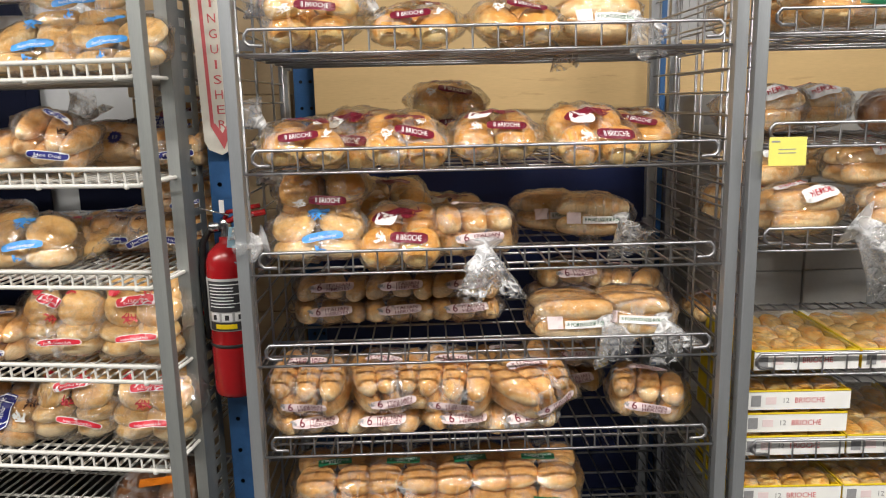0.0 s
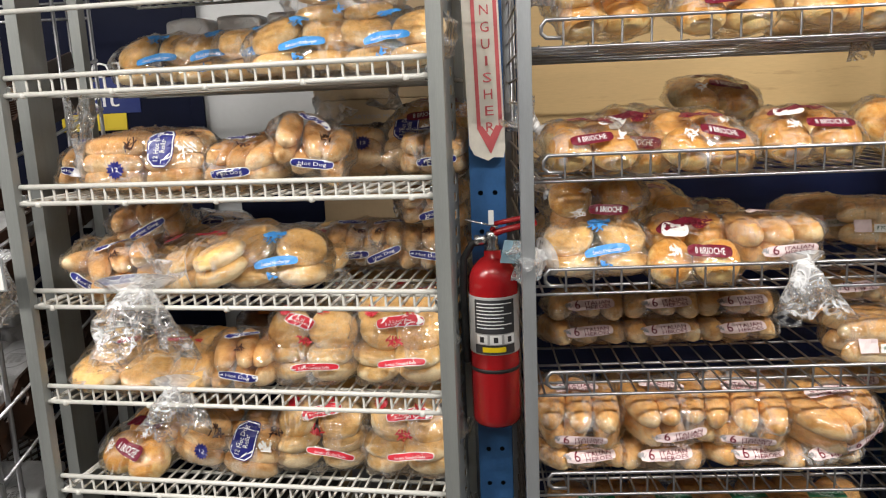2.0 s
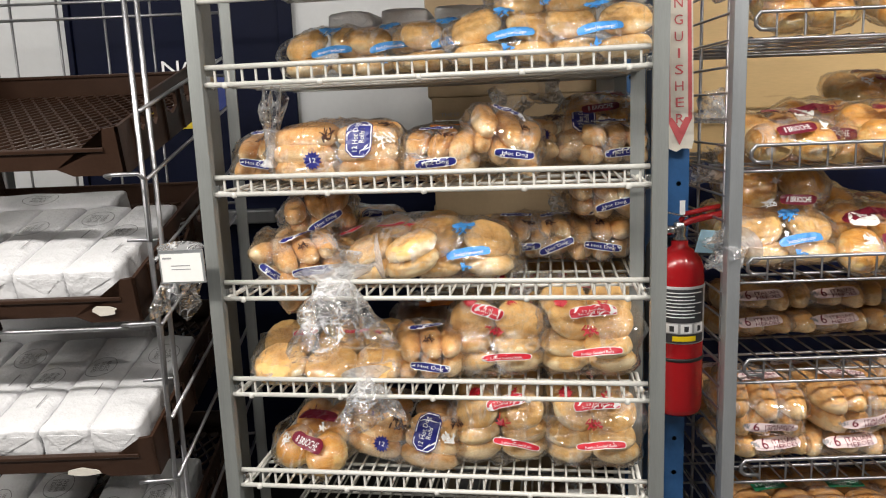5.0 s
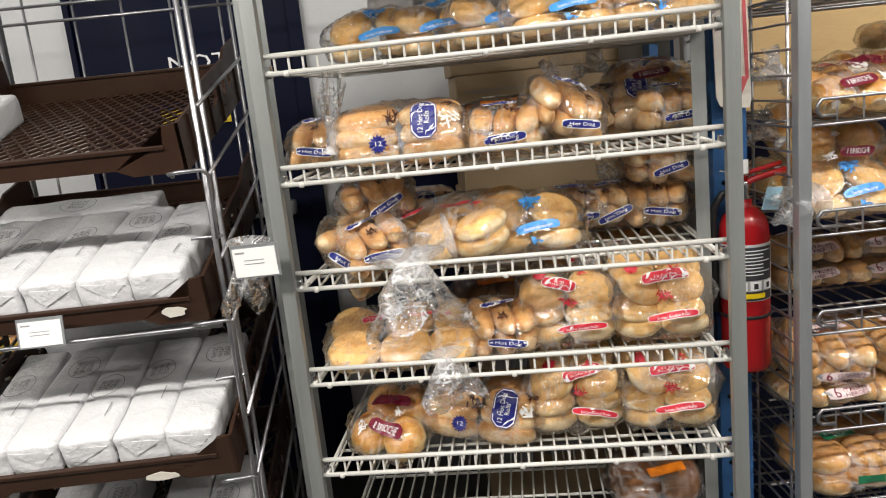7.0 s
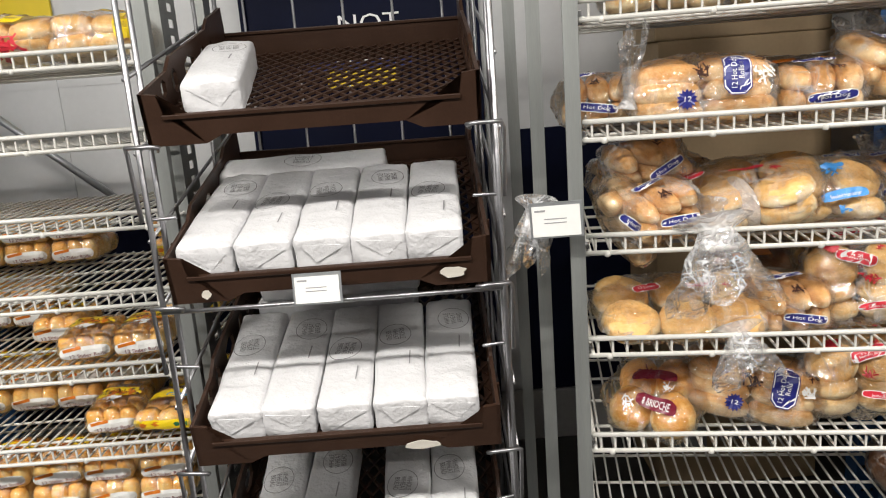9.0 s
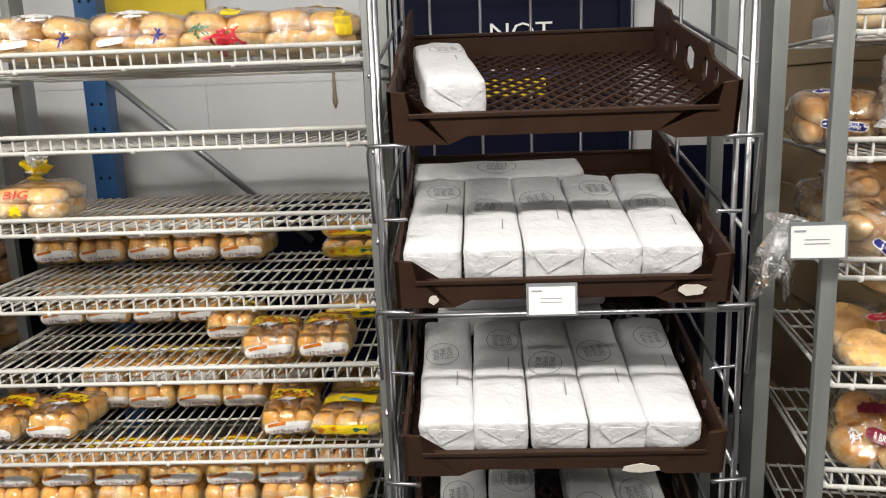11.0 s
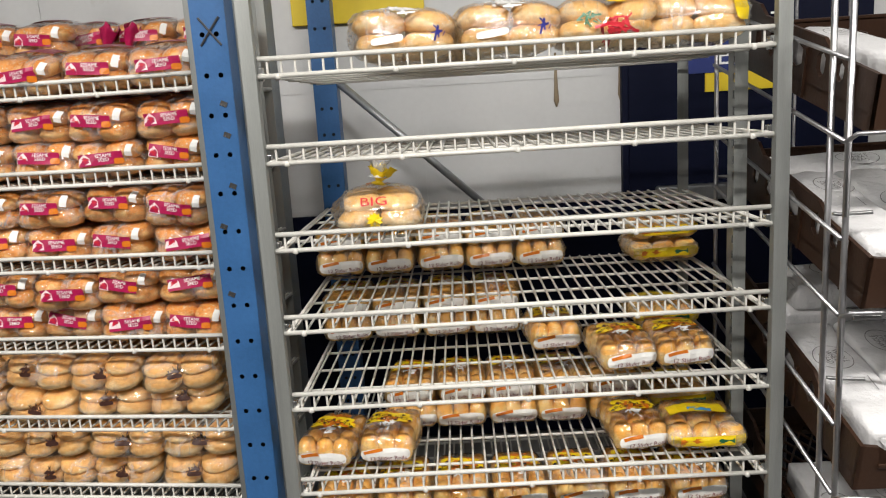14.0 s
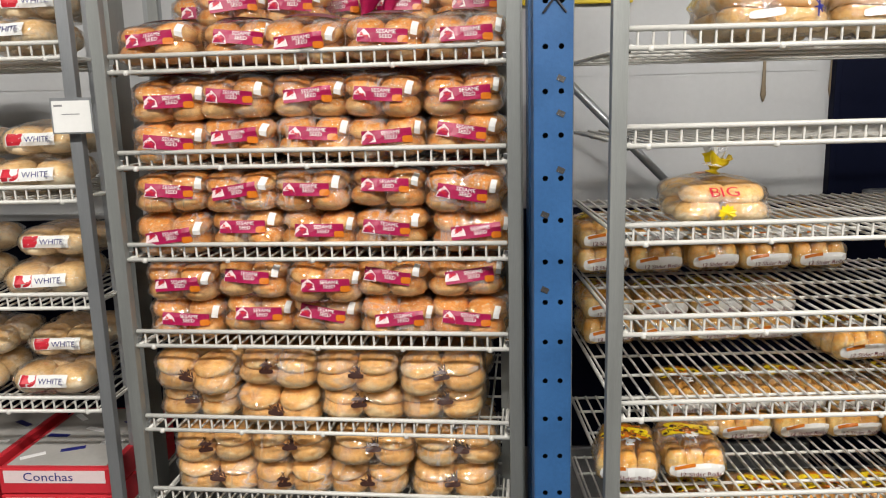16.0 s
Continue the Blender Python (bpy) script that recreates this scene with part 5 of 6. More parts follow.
TRAY_Z = [1.281, 0.998, 0.678, 0.360]
stand = empty("tray_stand", pose(0, 0, 0), "bent zinc rod stand holding slanted bread trays", "tray stand")
xl, xr = TRAY_X0 - 0.018, TRAY_X1 + 0.018
for x, s in ((xl, -1), (xr, 1)):
    for k, (yy, rr) in enumerate(((1.575, 0.0055), (1.635, 0.0055), (2.02, 0.0045), (2.20, 0.0055))):
        part("upright_rod", tube(bmesh.new(), [(x + s * 0.006, yy, 0.0), (x + s * 0.006, yy, 1.95)], rr, 8), M_CHROME, stand, "bent zinc rod", True)
    for z in TRAY_Z:
        rise = math.tan(radians(TRAY_TILT))
        for dz in (-0.042, 0.085):
            part("slope_rod", tube(bmesh.new(), [(x + s * 0.012, 1.575, z + dz), (x + s * 0.012, 2.20, z + dz + rise * 0.63)], 0.0042, 6), M_CHROME, stand, "", True)
        # hooked ends that carry the tray's corner
        hook = [(x - s * 0.040, 1.540, z - 0.036), (x - s * 0.046, 1.532, z - 0.030), (x - s * 0.030, 1.530, z - 0.028), (x + s * 0.012, 1.535, z - 0.028), (x + s * 0.018, 1.555, z - 0.040), (x + s * 0.014, 1.560, z - 0.16)]
        part("tray_hook", tube(bmesh.new(), hook, 0.0040, 7), M_CHROME, stand, "", True)
        mid = [(x + s * 0.014, 1.60, z - 0.16), (x + s * 0.004, 1.60, z - 0.162), (x - s * 0.04, 1.58, z - 0.158)]
        part("stay_rod", tube(bmesh.new(), mid, 0.0036, 6), M_CHROME, stand, "", True)
for z in (0.958, 0.30, 1.90):
    part("cross_rod", tube(bmesh.new(), [(xl, 1.548, z), (xr, 1.548, z)], 0.0044, 7), M_CHROME, stand, "", True)
for z in (0.45, 1.12, 1.46, 1.62, 1.66, 1.90):
    part("cross_rod", tube(bmesh.new(), [(xl, 2.208, z), (xr, 2.208, z)], 0.0040, 7), M_CHROME, stand, "", True)
for i in range(5):
    x = xl + 0.06 + (xr - xl - 0.12) * i / 4
    part("back_rod", tube(bmesh.new(), [(x, 2.214, 0.12), (x, 2.214, 1.93)], 0.0035, 6), M_CHROME, stand, "", True)
for x in (xl, xr):
    for z in (1.60, 1.64):
        part("side_rod", tube(bmesh.new(), [(x, 1.575, z), (x, 2.20, z + 0.12)], 0.0040, 6), M_CHROME, stand, "", True)
TRAYS = []
for k, z in enumerate(TRAY_Z):
    TRAYS.append(bread_tray(tray_pose(z)) if k == 0 else copy_thing(TRAYS[0], tray_pose(z)))


def tray_loaf(k, x, y, z=0.004, rz=0, rx=0, seed=0):
    place("loaf", tray_pose(TRAY_Z[k]), x, y, z, rz, rx, 0, seed)


tray_loaf(0, 0.092, 0.205, rz=7, seed=1)
for i in range(5):
    tray_loaf(1, 0.066 + i * 0.1035, 0.200, rz=(-1, 0, 1, 0, -1)[i], seed=i + 1)
    tray_loaf(2, 0.076 + i * 0.1035, 0.200, rz=(1, -1, 0, 1, -1)[i], seed=i)
tray_loaf(1, 0.190, 0.441, 0.008, rz=91, seed=2)
tray_loaf(2, 0.235, 0.460, 0.012, rz=89, seed=0)
tray_loaf(2, 0.245, 0.468, 0.080, rz=92, seed=1)
for i, x in enumerate((0.10, 0.203, 0.375, 0.478)):
    tray_loaf(3, x, 0.200, rz=(1, -2, 1, 0)[i], seed=i)


def card(m, w, h, material, label, holder=True, lines=2):
    root = empty("shelf_tag", m, label, "shelf tag")
    part("card", newbox(-w / 2, w / 2, -0.0012, 0.0, -h / 2, h / 2), material, root)
    if holder:
        part("holder", newbox(-w / 2 - 0.004, w / 2 + 0.004, 0.0004, 0.003, -h / 2 - 0.003, h / 2 + 0.006), M_GREY_POST, root)
    part("print_bar", newbox(-w * 0.44, -w * 0.22, -0.0018, -0.0013, h * 0.32, h * 0.38), M_GREYINK, root)
    for k in range(lines):
        part("print_bar", newbox(-w * 0.25, w * 0.22, -0.0018, -0.0013, h * (0.06 - 0.13 * k), h * (0.09 - 0.13 * k)), M_GREYINK, root)
    return root


card(pose(-1.770, 1.528, 0.986, -8, 0, 0), 0.078, 0.047, M_CARD, "small white price card clipped to the tray lip")
card(pose(-1.352, 1.492, 1.083, 0, -2, -10), 0.080, 0.052, M_CARD, "white price card on the rack post")
card(pose(-4.095, 2.075, 1.315, 0, 0, -2), 0.080, 0.064, M_CARD, "white price card on the dark rack post", True, 1)
card(pose(0.690, 1.425, 1.243, 0, 0, 0), 0.072, 0.054, M_YELLOWCARD, "yellow price card on the wire rack post", False)
# torn paper and scuffs on tray lips
for x, z, w, h, tag in ((-1.61, 0.664, 0.075, 0.018, "torn"), (-1.53, 0.992, 0.05, 0.022, "worn"), (-1.972, 0.985, 0.02, 0.018, "torn")):
    bm = bmesh.new()
    rnd = random.Random(int(x * -1000))
    n = 12
    ring = [bm.verts.new((w / 2 * math.cos(a) * rnd.uniform(0.75, 1.15), 0, h / 2 * math.sin(a) * rnd.uniform(0.7, 1.2))) for a in (2 * math.pi * i / n for i in range(n))]
    bm.faces.new(ring)
    ext = bmesh.ops.extrude_face_region(bm, geom=bm.faces[:])
    bmesh.ops.translate(bm, vec=(0, 0.0012, 0), verts=[g for g in ext["geom"] if isinstance(g, bmesh.types.BMVert)])
    ob = new("paper_scrap", mesh_from("paper_scrap", bm, M_BOARD))
    ob.matrix_basis = pose(x, TRAY_Y + 0.008 - 0.0125, z, -TRAY_TILT * 0 + 13)
    tagged(ob, tag + " remains of a white paper sticker on the tray", "paper scrap")
# tape marks on posts
for x, y, z, w in ((-1.312, 1.535, 1.42, 0.010), (-1.310, 1.535, 1.30, 0.008), (-1.311, 1.535, 1.245, 0.010), (-1.310, 1.535, 1.175, 0.008), (-1.309, 1.535, 1.02, 0.014), (-1.310, 1.535, 1.14, 0.007)):
    ob = new("tape_scrap", mesh_from("tape_scrap", newbox(-w / 2, w / 2, -0.001, 0, -0.006, 0.006), M_CARD))
    ob.matrix_basis = M_R4 @ pose(-0.026, -0.0125, z, 0, z * 37 % 9 - 4, 0)
    tagged(ob, "scrap of white tape stuck to the post", "tape")

# ---- extinguisher and its sign ----
ext = empty("fire_extinguisher", pose(-0.418, 1.594, 0.735), "red fire extinguisher hung on the blue upright", "fire extinguisher")
R = 0.0475
part("cylinder", lathe(bmesh.new(), [(R * 0.86, 0.0), (R * 0.97, 0.006), (R, 0.016), (R, 0.275), (R * 0.97, 0.296), (R * 0.84, 0.314), (R * 0.55, 0.328), (0.016, 0.335), (0.016, 0.345)], 28), M_RED, ext, "glossy red cylinder", True)
part("label_band", lathe(bmesh.new(), [(R + 0.0006, 0.150), (R + 0.0008, 0.151), (R + 0.0008, 0.262), (R + 0.0006, 0.263)], 28), surface("silver_label", (0.5, 0.5, 0.5), 0.35, 0.3, 0.1), ext, "silver printed band", True)


def curved_patch(a0, a1, z0, z1, r, n=10):
    bm = bmesh.new()
    rows = [[bm.verts.new((r * math.sin(radians(a0 + (a1 - a0) * i / n)), -r * math.cos(radians(a0 + (a1 - a0) * i / n)), z)) for i in range(n + 1)] for z in (z0, z1)]
    for i in range(n):
        bm.faces.new((rows[0][i], rows[0][i + 1], rows[1][i + 1], rows[1][i]))
    return bm


part("label_panel", curved_patch(-50, 48, 0.192, 0.258, R + 0.0014), M_INK, ext, "black instruction panel")
for k in range(8):
    part("print_bar", curved_patch(-44, 20 + 20 * ((k * 5) % 3 == 0), 0.250 - k * 0.0068, 0.252 - k * 0.0068, R + 0.0018, 6), M_WHITEINK, ext)
for k in range(3):
    part("pictogram", curved_patch(-44 + 32 * k, -18 + 32 * k, 0.172, 0.190, R + 0.0018, 4), M_WHITEINK, ext)
    part("pictogram_mark", curved_patch(-36 + 32 * k, -26 + 32 * k, 0.175, 0.186, R + 0.0022, 2), M_INK, ext)
part("label_panel", curved_patch(-50, 48, 0.152, 0.170, R + 0.0014), M_INK, ext)
part("brand_bar", curved_patch(-30, 24, 0.156, 0.166, R + 0.0018), M_YELLOWINK, ext, "yellow bar in place of the maker's mark")
bm = lathe(bmesh.new(), [(R + 0.0008, 0.113), (R + 0.002, 0.114), (R + 0.002, 0.119), (R + 0.0008, 0.120)], 28)
part("strap", bm, M_BLACK, ext, "black rubber strap", True)
part("valve", lathe(bmesh.new(), [(0.012, 0.343), (0.013, 0.350), (0.010, 0.356), (0.012, 0.366), (0.012, 0.380), (0.006, 0.384)], 14), M_STEEL, ext, "steel valve", True)
part("gauge", lathe(bmesh.new(), [(0.006, 0), (0.010, 0.003), (0.010, 0.020), (0.007, 0.022)], 12, pose(-0.012, -0.004, 0.367, 0, -90, 0)), M_STEEL, ext, "", True)
part("carry_handle", tube(bmesh.new(), [(0.0, -0.004, 0.376), (0.02, -0.006, 0.384), (0.06, -0.004, 0.392), (0.085, 0.0, 0.396)], 0.0065, 8), M_RED, ext, "red lever handle", True)
part("squeeze_lever", tube(bmesh.new(), [(0.0, -0.004, 0.384), (0.008, -0.006, 0.398), (0.03, -0.006, 0.402), (0.075, -0.002, 0.410)], 0.0050, 8), M_RED, ext, "", True)
part("safety_pin", tube(bmesh.new(), [(-0.05, -0.012, 0.408), (-0.01, -0.012, 0.398), (0.012, -0.012, 0.392)], 0.0018, 6), M_STEEL, ext, "", True)
part("pull_tag", newbox(-0.006, 0.004, -0.018, -0.0165, 0.398, 0.425), M_CARD, ext)
bm = newbox(-0.020, 0.022, -0.0008, 0.0008, -0.045, 0.0)
part("inspection_tag", bm, M_PALEBLUE, ext, "pale blue inspection tag", m=pose(0.040, -0.052, 0.372, 12, 8, 20))
part("hose", tube(bmesh.new(), [(-0.012, 0.006, 0.362), (-0.038, 0.010, 0.358), (-0.055, 0.012, 0.33), (-0.058, 0.010, 0.27), (-0.056, 0.010, 0.18), (-0.054, 0.010, 0.12)], 0.0075, 8), M_BLACK, ext, "black rubber hose", True)
part("hanger", newbox(-0.014, 0.014, 0.012, 0.046, 0.330, 0.350, 0.002), M_BLACK, ext)

board = empty("extinguisher_sign", pose(-0.420, 1.618, 1.250, 0, -1.5, 0), "worn white board with red letters and arrow", "sign")
bm = bmesh.new()
prof = [(-0.026, 0.012), (0.0, 0.0), (0.012, 0.006), (0.030, 0.004), (0.034, 0.02), (0.034, 0.72), (-0.034, 0.72), (-0.034, 0.03)]
a = [bm.verts.new((x, 0, z)) for x, z in prof]
bm.faces.new(a)
ext_ = bmesh.ops.extrude_face_region(bm, geom=bm.faces[:])
bmesh.ops.translate(bm, vec=(0, 0.004, 0), verts=[g for g in ext_["geom"] if isinstance(g, bmesh.types.BMVert)])
bmesh.ops.recalc_face_normals(bm, faces=bm.faces[:])
part("panel", bm, M_BOARD, board)
for x in (-0.014, 0.027):
    part("red_line", newbox(x - 0.0035, x + 0.0035, -0.0012, -0.0004, 0.06, 0.715), M_PINKRED, board)
bm = bmesh.new()
bm.faces.new([bm.verts.new(p) for p in ((-0.018, -0.001, 0.062), (0.006, -0.001, 0.012), (0.030, -0.001, 0.062), (0.018, -0.001, 0.066), (0.006, -0.001, 0.045), (-0.008, -0.001, 0.066))])
part("arrow_head", bm, M_PINKRED, board)
for i, ch in enumerate("REHSIUGNITXE"):
    part("letter", flat_text(ch, 0.026, 0.0045 if ch == "I" else 0.016), M_PINKRED, board, m=pose(0.0065, -0.0012, 0.062 + i * 0.0305))

# ---- goods on the bun rack ----
DZ = 0.003


def on(rack, W, decks, kind, s, f, v, dz=0.0, rz=0, rx=0, ry=0, seed=None):
    return place(kind, rack, f * W, v, decks[s] + DZ + dz, rz, rx, ry, seed)


def on4(kind, s, f, v, *a, **k):
    return on(M_R4, W4, Z4, kind, s, f, v, *a, **k)


# upper shelf, out of view: packs added and stacked high to shade the goods below
for i in range(3):
    on4("ham", 0, 0.17 + 0.33 * i, 0.10, 0, (3, -4, 5)[i], seed=2 * (i % 2))
for i in range(4):
    for v, dz in ((0.30, 0.0), (0.29, 0.09), (0.31, 0.18)):
        on4("drk", 0, 0.12 + 0.253 * i, v, dz, (4, -5, 3, -2)[i], seed=i)
on4("seeded", 1, 0.20, 0.27, 0, 4, seed=0)
on4("seeded", 1, 0.37, 0.26, 0, -4, seed=2)
on4("seeded", 1, 0.53, 0.22, 0, 6, seed=2)
on4("seeded", 1, 0.69, 0.10, 0, 3, seed=0)
on4("seeded", 1, 0.90, 0.10, 0, -6, seed=2)
on4("seeded", 1, 0.77, 0.15, 0.082, 8, seed=2)
for i, f in enumerate((0.24, 0.38, 0.52, 0.66, 0.80)):
    for k in range(2):
        place("loaf", M_R4, f * W4, 0.53, Z4[1] + 0.005 + 0.082 * k, (4, -3, 2, 5, -4)[(i + k) % 5], 0, 0, i + k)
# second
on4("dog12", 2, 0.265, 0.095, 0, 3, seed=0)
on4("dog", 2, 0.045, 0.20, 0, -8, seed=2)
on4("dog", 2, 0.525, 0.10, 0, -6, seed=0)
on4("dog", 2, 0.645, 0.14, 0.028, 18, 10, 22, seed=3)
on4("dog12", 2, 0.81, 0.27, 0.0, 4, -28, seed=1)
on4("dog", 2, 0.95, 0.26, 0, 8, seed=0)
on4("drk", 2, 0.50, 0.36, 0, 8, seed=0)
on4("drk", 2, 0.66, 0.36, 0, -8, seed=1)
on4("bri", 2, 0.93, 0.38, 0.06, seed=1)
# third
on4("dog", 3, 0.045, 0.10, 0.004, 14, 0, 62, seed=1)
on4("dog", 3, 0.175, 0.10, 0, 22, 0, -12, seed=2)
on4("dog", 3, 0.17, 0.22, 0.075, 16, 0, -14, seed=3)
on4("dog12", 3, 0.20, 0.34, 0, 10, seed=1)
on4("flatham", 3, 0.36, 0.15, 0.0, -24, 0, -8, seed=0)
on4("flatham", 3, 0.50, 0.28, 0, 12, seed=1)
on4("seeded", 3, 0.57, 0.12, 0, 6, seed=0)
on4("dog", 3, 0.70, 0.33, 0, seed=0)
on4("dog", 3, 0.81, 0.33, 0, seed=1)
on4("dog", 3, 0.92, 0.32, 0, seed=2)
on4("dog", 3, 0.93, 0.33, 0.085, 5, seed=3)
# fourth
on4("flatham", 4, 0.22, 0.11, 0, 3, seed=1)
on4("dog", 4, 0.475, 0.11, 0, 5, seed=2)
on4("ham", 4, 0.645, 0.12, 0, -6, seed=0)
# dark bread added at the rear in place of the shaded gap
on4("drk", 4, 0.45, 0.36, 0, 4, seed=1)
on4("ham", 4, 0.70, 0.34, 0, 4, seed=1)
on4("ham", 4, 0.875, 0.115, 0, -3, seed=1)
on4("ham", 4, 0.88, 0.34, 0, -4, seed=3)
# fifth
on4("bri", 5, 0.17, 0.13, 0, -18, 12, 0, seed=3)
on4("dog12", 5, 0.385, 0.13, 0.0, -6, 0, 10, seed=1)
on4("ham", 5, 0.65, 0.12, 0, 5, seed=3)
on4("ham", 5, 0.885, 0.12, 0, -4, seed=1)
# sixth
on4("drk", 6, 0.86, 0.18, 0, 12, seed=0)


def loose_film(m, seed, L, wide, neck=0.02, droop=0.03, label="gathered end of a clear plastic bag hanging over the shelf"):
    ob = new("plastic_bag_end", mesh_from("plastic_bag_end", frill(seed, L, neck, wide, droop, 26), M_MILKFILM, True))
    ob.matrix_basis = m
    tagged(ob, label, "plastic bag")


loose_film(M_R4 @ pose(0.27 * W4, -0.002, Z4[3] + 0.045, 0, 62, -70), 3, 0.13, 0.085, 0.03, 0.02)
loose_film(M_R4 @ pose(0.33 * W4, 0.02, Z4[4] + 0.035, 0, 50, -70), 8, 0.085, 0.06, 0.02, 0.02)
loose_film(M_R4 @ pose(0.36 * W4, 0.10, Z4[3] + 0.05, 0, 8, 195), 13, 0.11, 0.06, 0.03, 0.0, "crumpled clear plastic bag end lying on buns")
loose_film(pose(-1.375, 1.56, 1.11, 0, 80, 150), 17, 0.12, 0.05, 0.02, 0.0, "clear plastic bag hanging behind the post card")

# ---- goods on the basket rack ----
loose_film(M_R5 @ pose(0.49 * W5, -0.012, Z5[2] + 0.055, 0, 60, -85), 29, 0.10, 0.06, 0.016, 0.01, "star-shaped tied end of a clear roll bag")
loose_film(M_R5 @ pose(0.02 * W5, 0.03, Z5[2] + 0.06, 0, 10, 200), 31, 0.06, 0.05, 0.02, 0.0, "gathered end of a clear bun bag")


def on5(kind, s, f, v, *a, **k):
    return on(M_R5, W5, Z5, kind, s, f, v, *a, **k)


on5("bri", 0, 0.14, 0.10, 0, 2, seed=0)
on5("bri", 0, 0.36, 0.10, 0, -4, seed=1)
on5("bri", 0, 0.57, 0.10, 0, 5, seed=3)
on5("hero", 0, 0.76, 0.15, 0.0, 8, -6, seed=0)
on5("hero", 0, 0.62, 0.30, 0.0, 8, seed=1)
on5("bri", 1, 0.105, 0.10, 0, 4, seed=1)
on5("bri", 1, 0.215, 0.17, 0.0, -18, 16, 0, seed=2)
on5("bri", 1, 0.325, 0.10, 0, 8, 8, 0, seed=3)
on5("bri", 1, 0.525, 0.10, 0, -3, seed=2)
on5("bri", 1, 0.735, 0.11, 0, 10, 14, 0, seed=2)
on5("bri", 1, 0.865, 0.20, 0, -16, seed=3)
on5("bri", 1, 0.425, 0.36, 0.0, 0, seed=2)
on5("bri", 1, 0.43, 0.35, 0.072, 4, seed=3)
on5("seeded", 2, 0.13, 0.09, 0, 3, seed=0)
on5("bri", 2, 0.11, 0.27, 0.0, 6, seed=2)
on5("bri", 2, 0.125, 0.20, 0.075, 6, 14, 0, seed=0)
on5("bri", 2, 0.315, 0.12, 0.0, -4, 12, 0, seed=2)
on5("bri", 2, 0.285, 0.34, 0, 3, seed=0)
on5("bri", 2, 0.43, 0.34, 0, -3, seed=2)
on5("ita", 2, 0.475, 0.11, 0, 3, seed=1)
on5("hero", 2, 0.70, 0.38, 0, 12, seed=1)
on5("hero", 2, 0.79, 0.30, 0, -6, seed=0)
for f in (0.12, 0.29, 0.455):
    on5("ita", 3, f, 0.27, 0, 2, seed=0)
    on5("ita", 3, f + 0.01, 0.28, 0.055, -2, seed=2)
on5("ita", 3, 0.74, 0.36, 0, seed=0)
on5("ita", 3, 0.745, 0.36, 0.056, 4, seed=2)
on5("ita", 3, 0.89, 0.34, 0, -20, seed=3)
on5("hero", 3, 0.70, 0.11, 0, 2, seed=0)
on5("hero", 3, 0.85, 0.13, 0.0, -14, seed=1)
for i, f in enumerate((0.085, 0.262, 0.43, 0.575)):
    on5("ita", 4, f, 0.11, 0, (8, -6, 4, 12)[i], 0, (2, -2, 3, -3)[i], seed=(0, 2, 0, 2)[i])
    on5("ita", 4, f + (0.0, 0.01, -0.005, 0.03)[i], 0.115, 0.060, (-6, 5, -10, 30)[i], (14, 10, 18, 20)[i], (3, -4, 5, -16)[i], seed=(1, 3, 1, 3)[i])
    on5("ita", 4, f, 0.32, 0, (3, -2, 4, 4)[i], seed=1)
on5("ita", 4, 0.73, 0.32, 0, 5, seed=2)
on5("ita", 4, 0.75, 0.33, 0.055, -8, seed=0)
on5("ita", 4, 0.89, 0.14, 0, -18, 0, 6, seed=1)
for i, f in enumerate((0.13, 0.30, 0.46, 0.63)):
    on5("sand", 5, f, 0.14, 0, (4, -5, 3, -8)[i], seed=i)

# ---- goods on the box rack ----


def on6(kind, s, f, v, *a, **k):
    return on(M_R6, W6, Z6, kind, s, f, v, *a, **k)


on6("sand", 0, 0.20, 0.12, 0, seed=0)
on6("bri", 0, 0.45, 0.14, 0, seed=1)
on6("hero", 1, 0.10, 0.25, 0, 4, seed=2)
on6("hero", 1, 0.16, 0.40, 0, 4, seed=2)
on6("drk", 1, 0.40, 0.16, 0, 8, seed=0)
on6("drk", 1, 0.60, 0.16, 0, 10, seed=1)
on6("hero", 2, 0.08, 0.28, 0, 20, seed=2)
on6("hero", 2, 0.14, 0.12, 0, 12, seed=2)
on6("hero", 2, 0.10, 0.24, 0.085, 8, seed=2)
on6("hero", 2, 0.38, 0.12, 0, -6, seed=2)
on6("hero", 2, 0.36, 0.24, 0.085, 6, seed=2)
on6("hero", 2, 0.62, 0.16, 0, 8, seed=2)
loose_film(M_R6 @ pose(0.20 * W6, -0.01, Z6[2] + 0.05, 0, 30, -40), 23, 0.12, 0.09, 0.03, 0.03)
on6("ita", 3, 0.06, 0.38, 0.0, 8, seed=2)
on6("hero", 1, 0.30, 0.42, 0.0, -5, seed=2)
on6("bri", 2, 0.58, 0.34, 0.0, 6, seed=1)
on6("hero", 2, 0.24, 0.38, 0.085, -8, seed=2)
on6("hero", 0, 0.10, 0.30, 0.0, 6, seed=2)


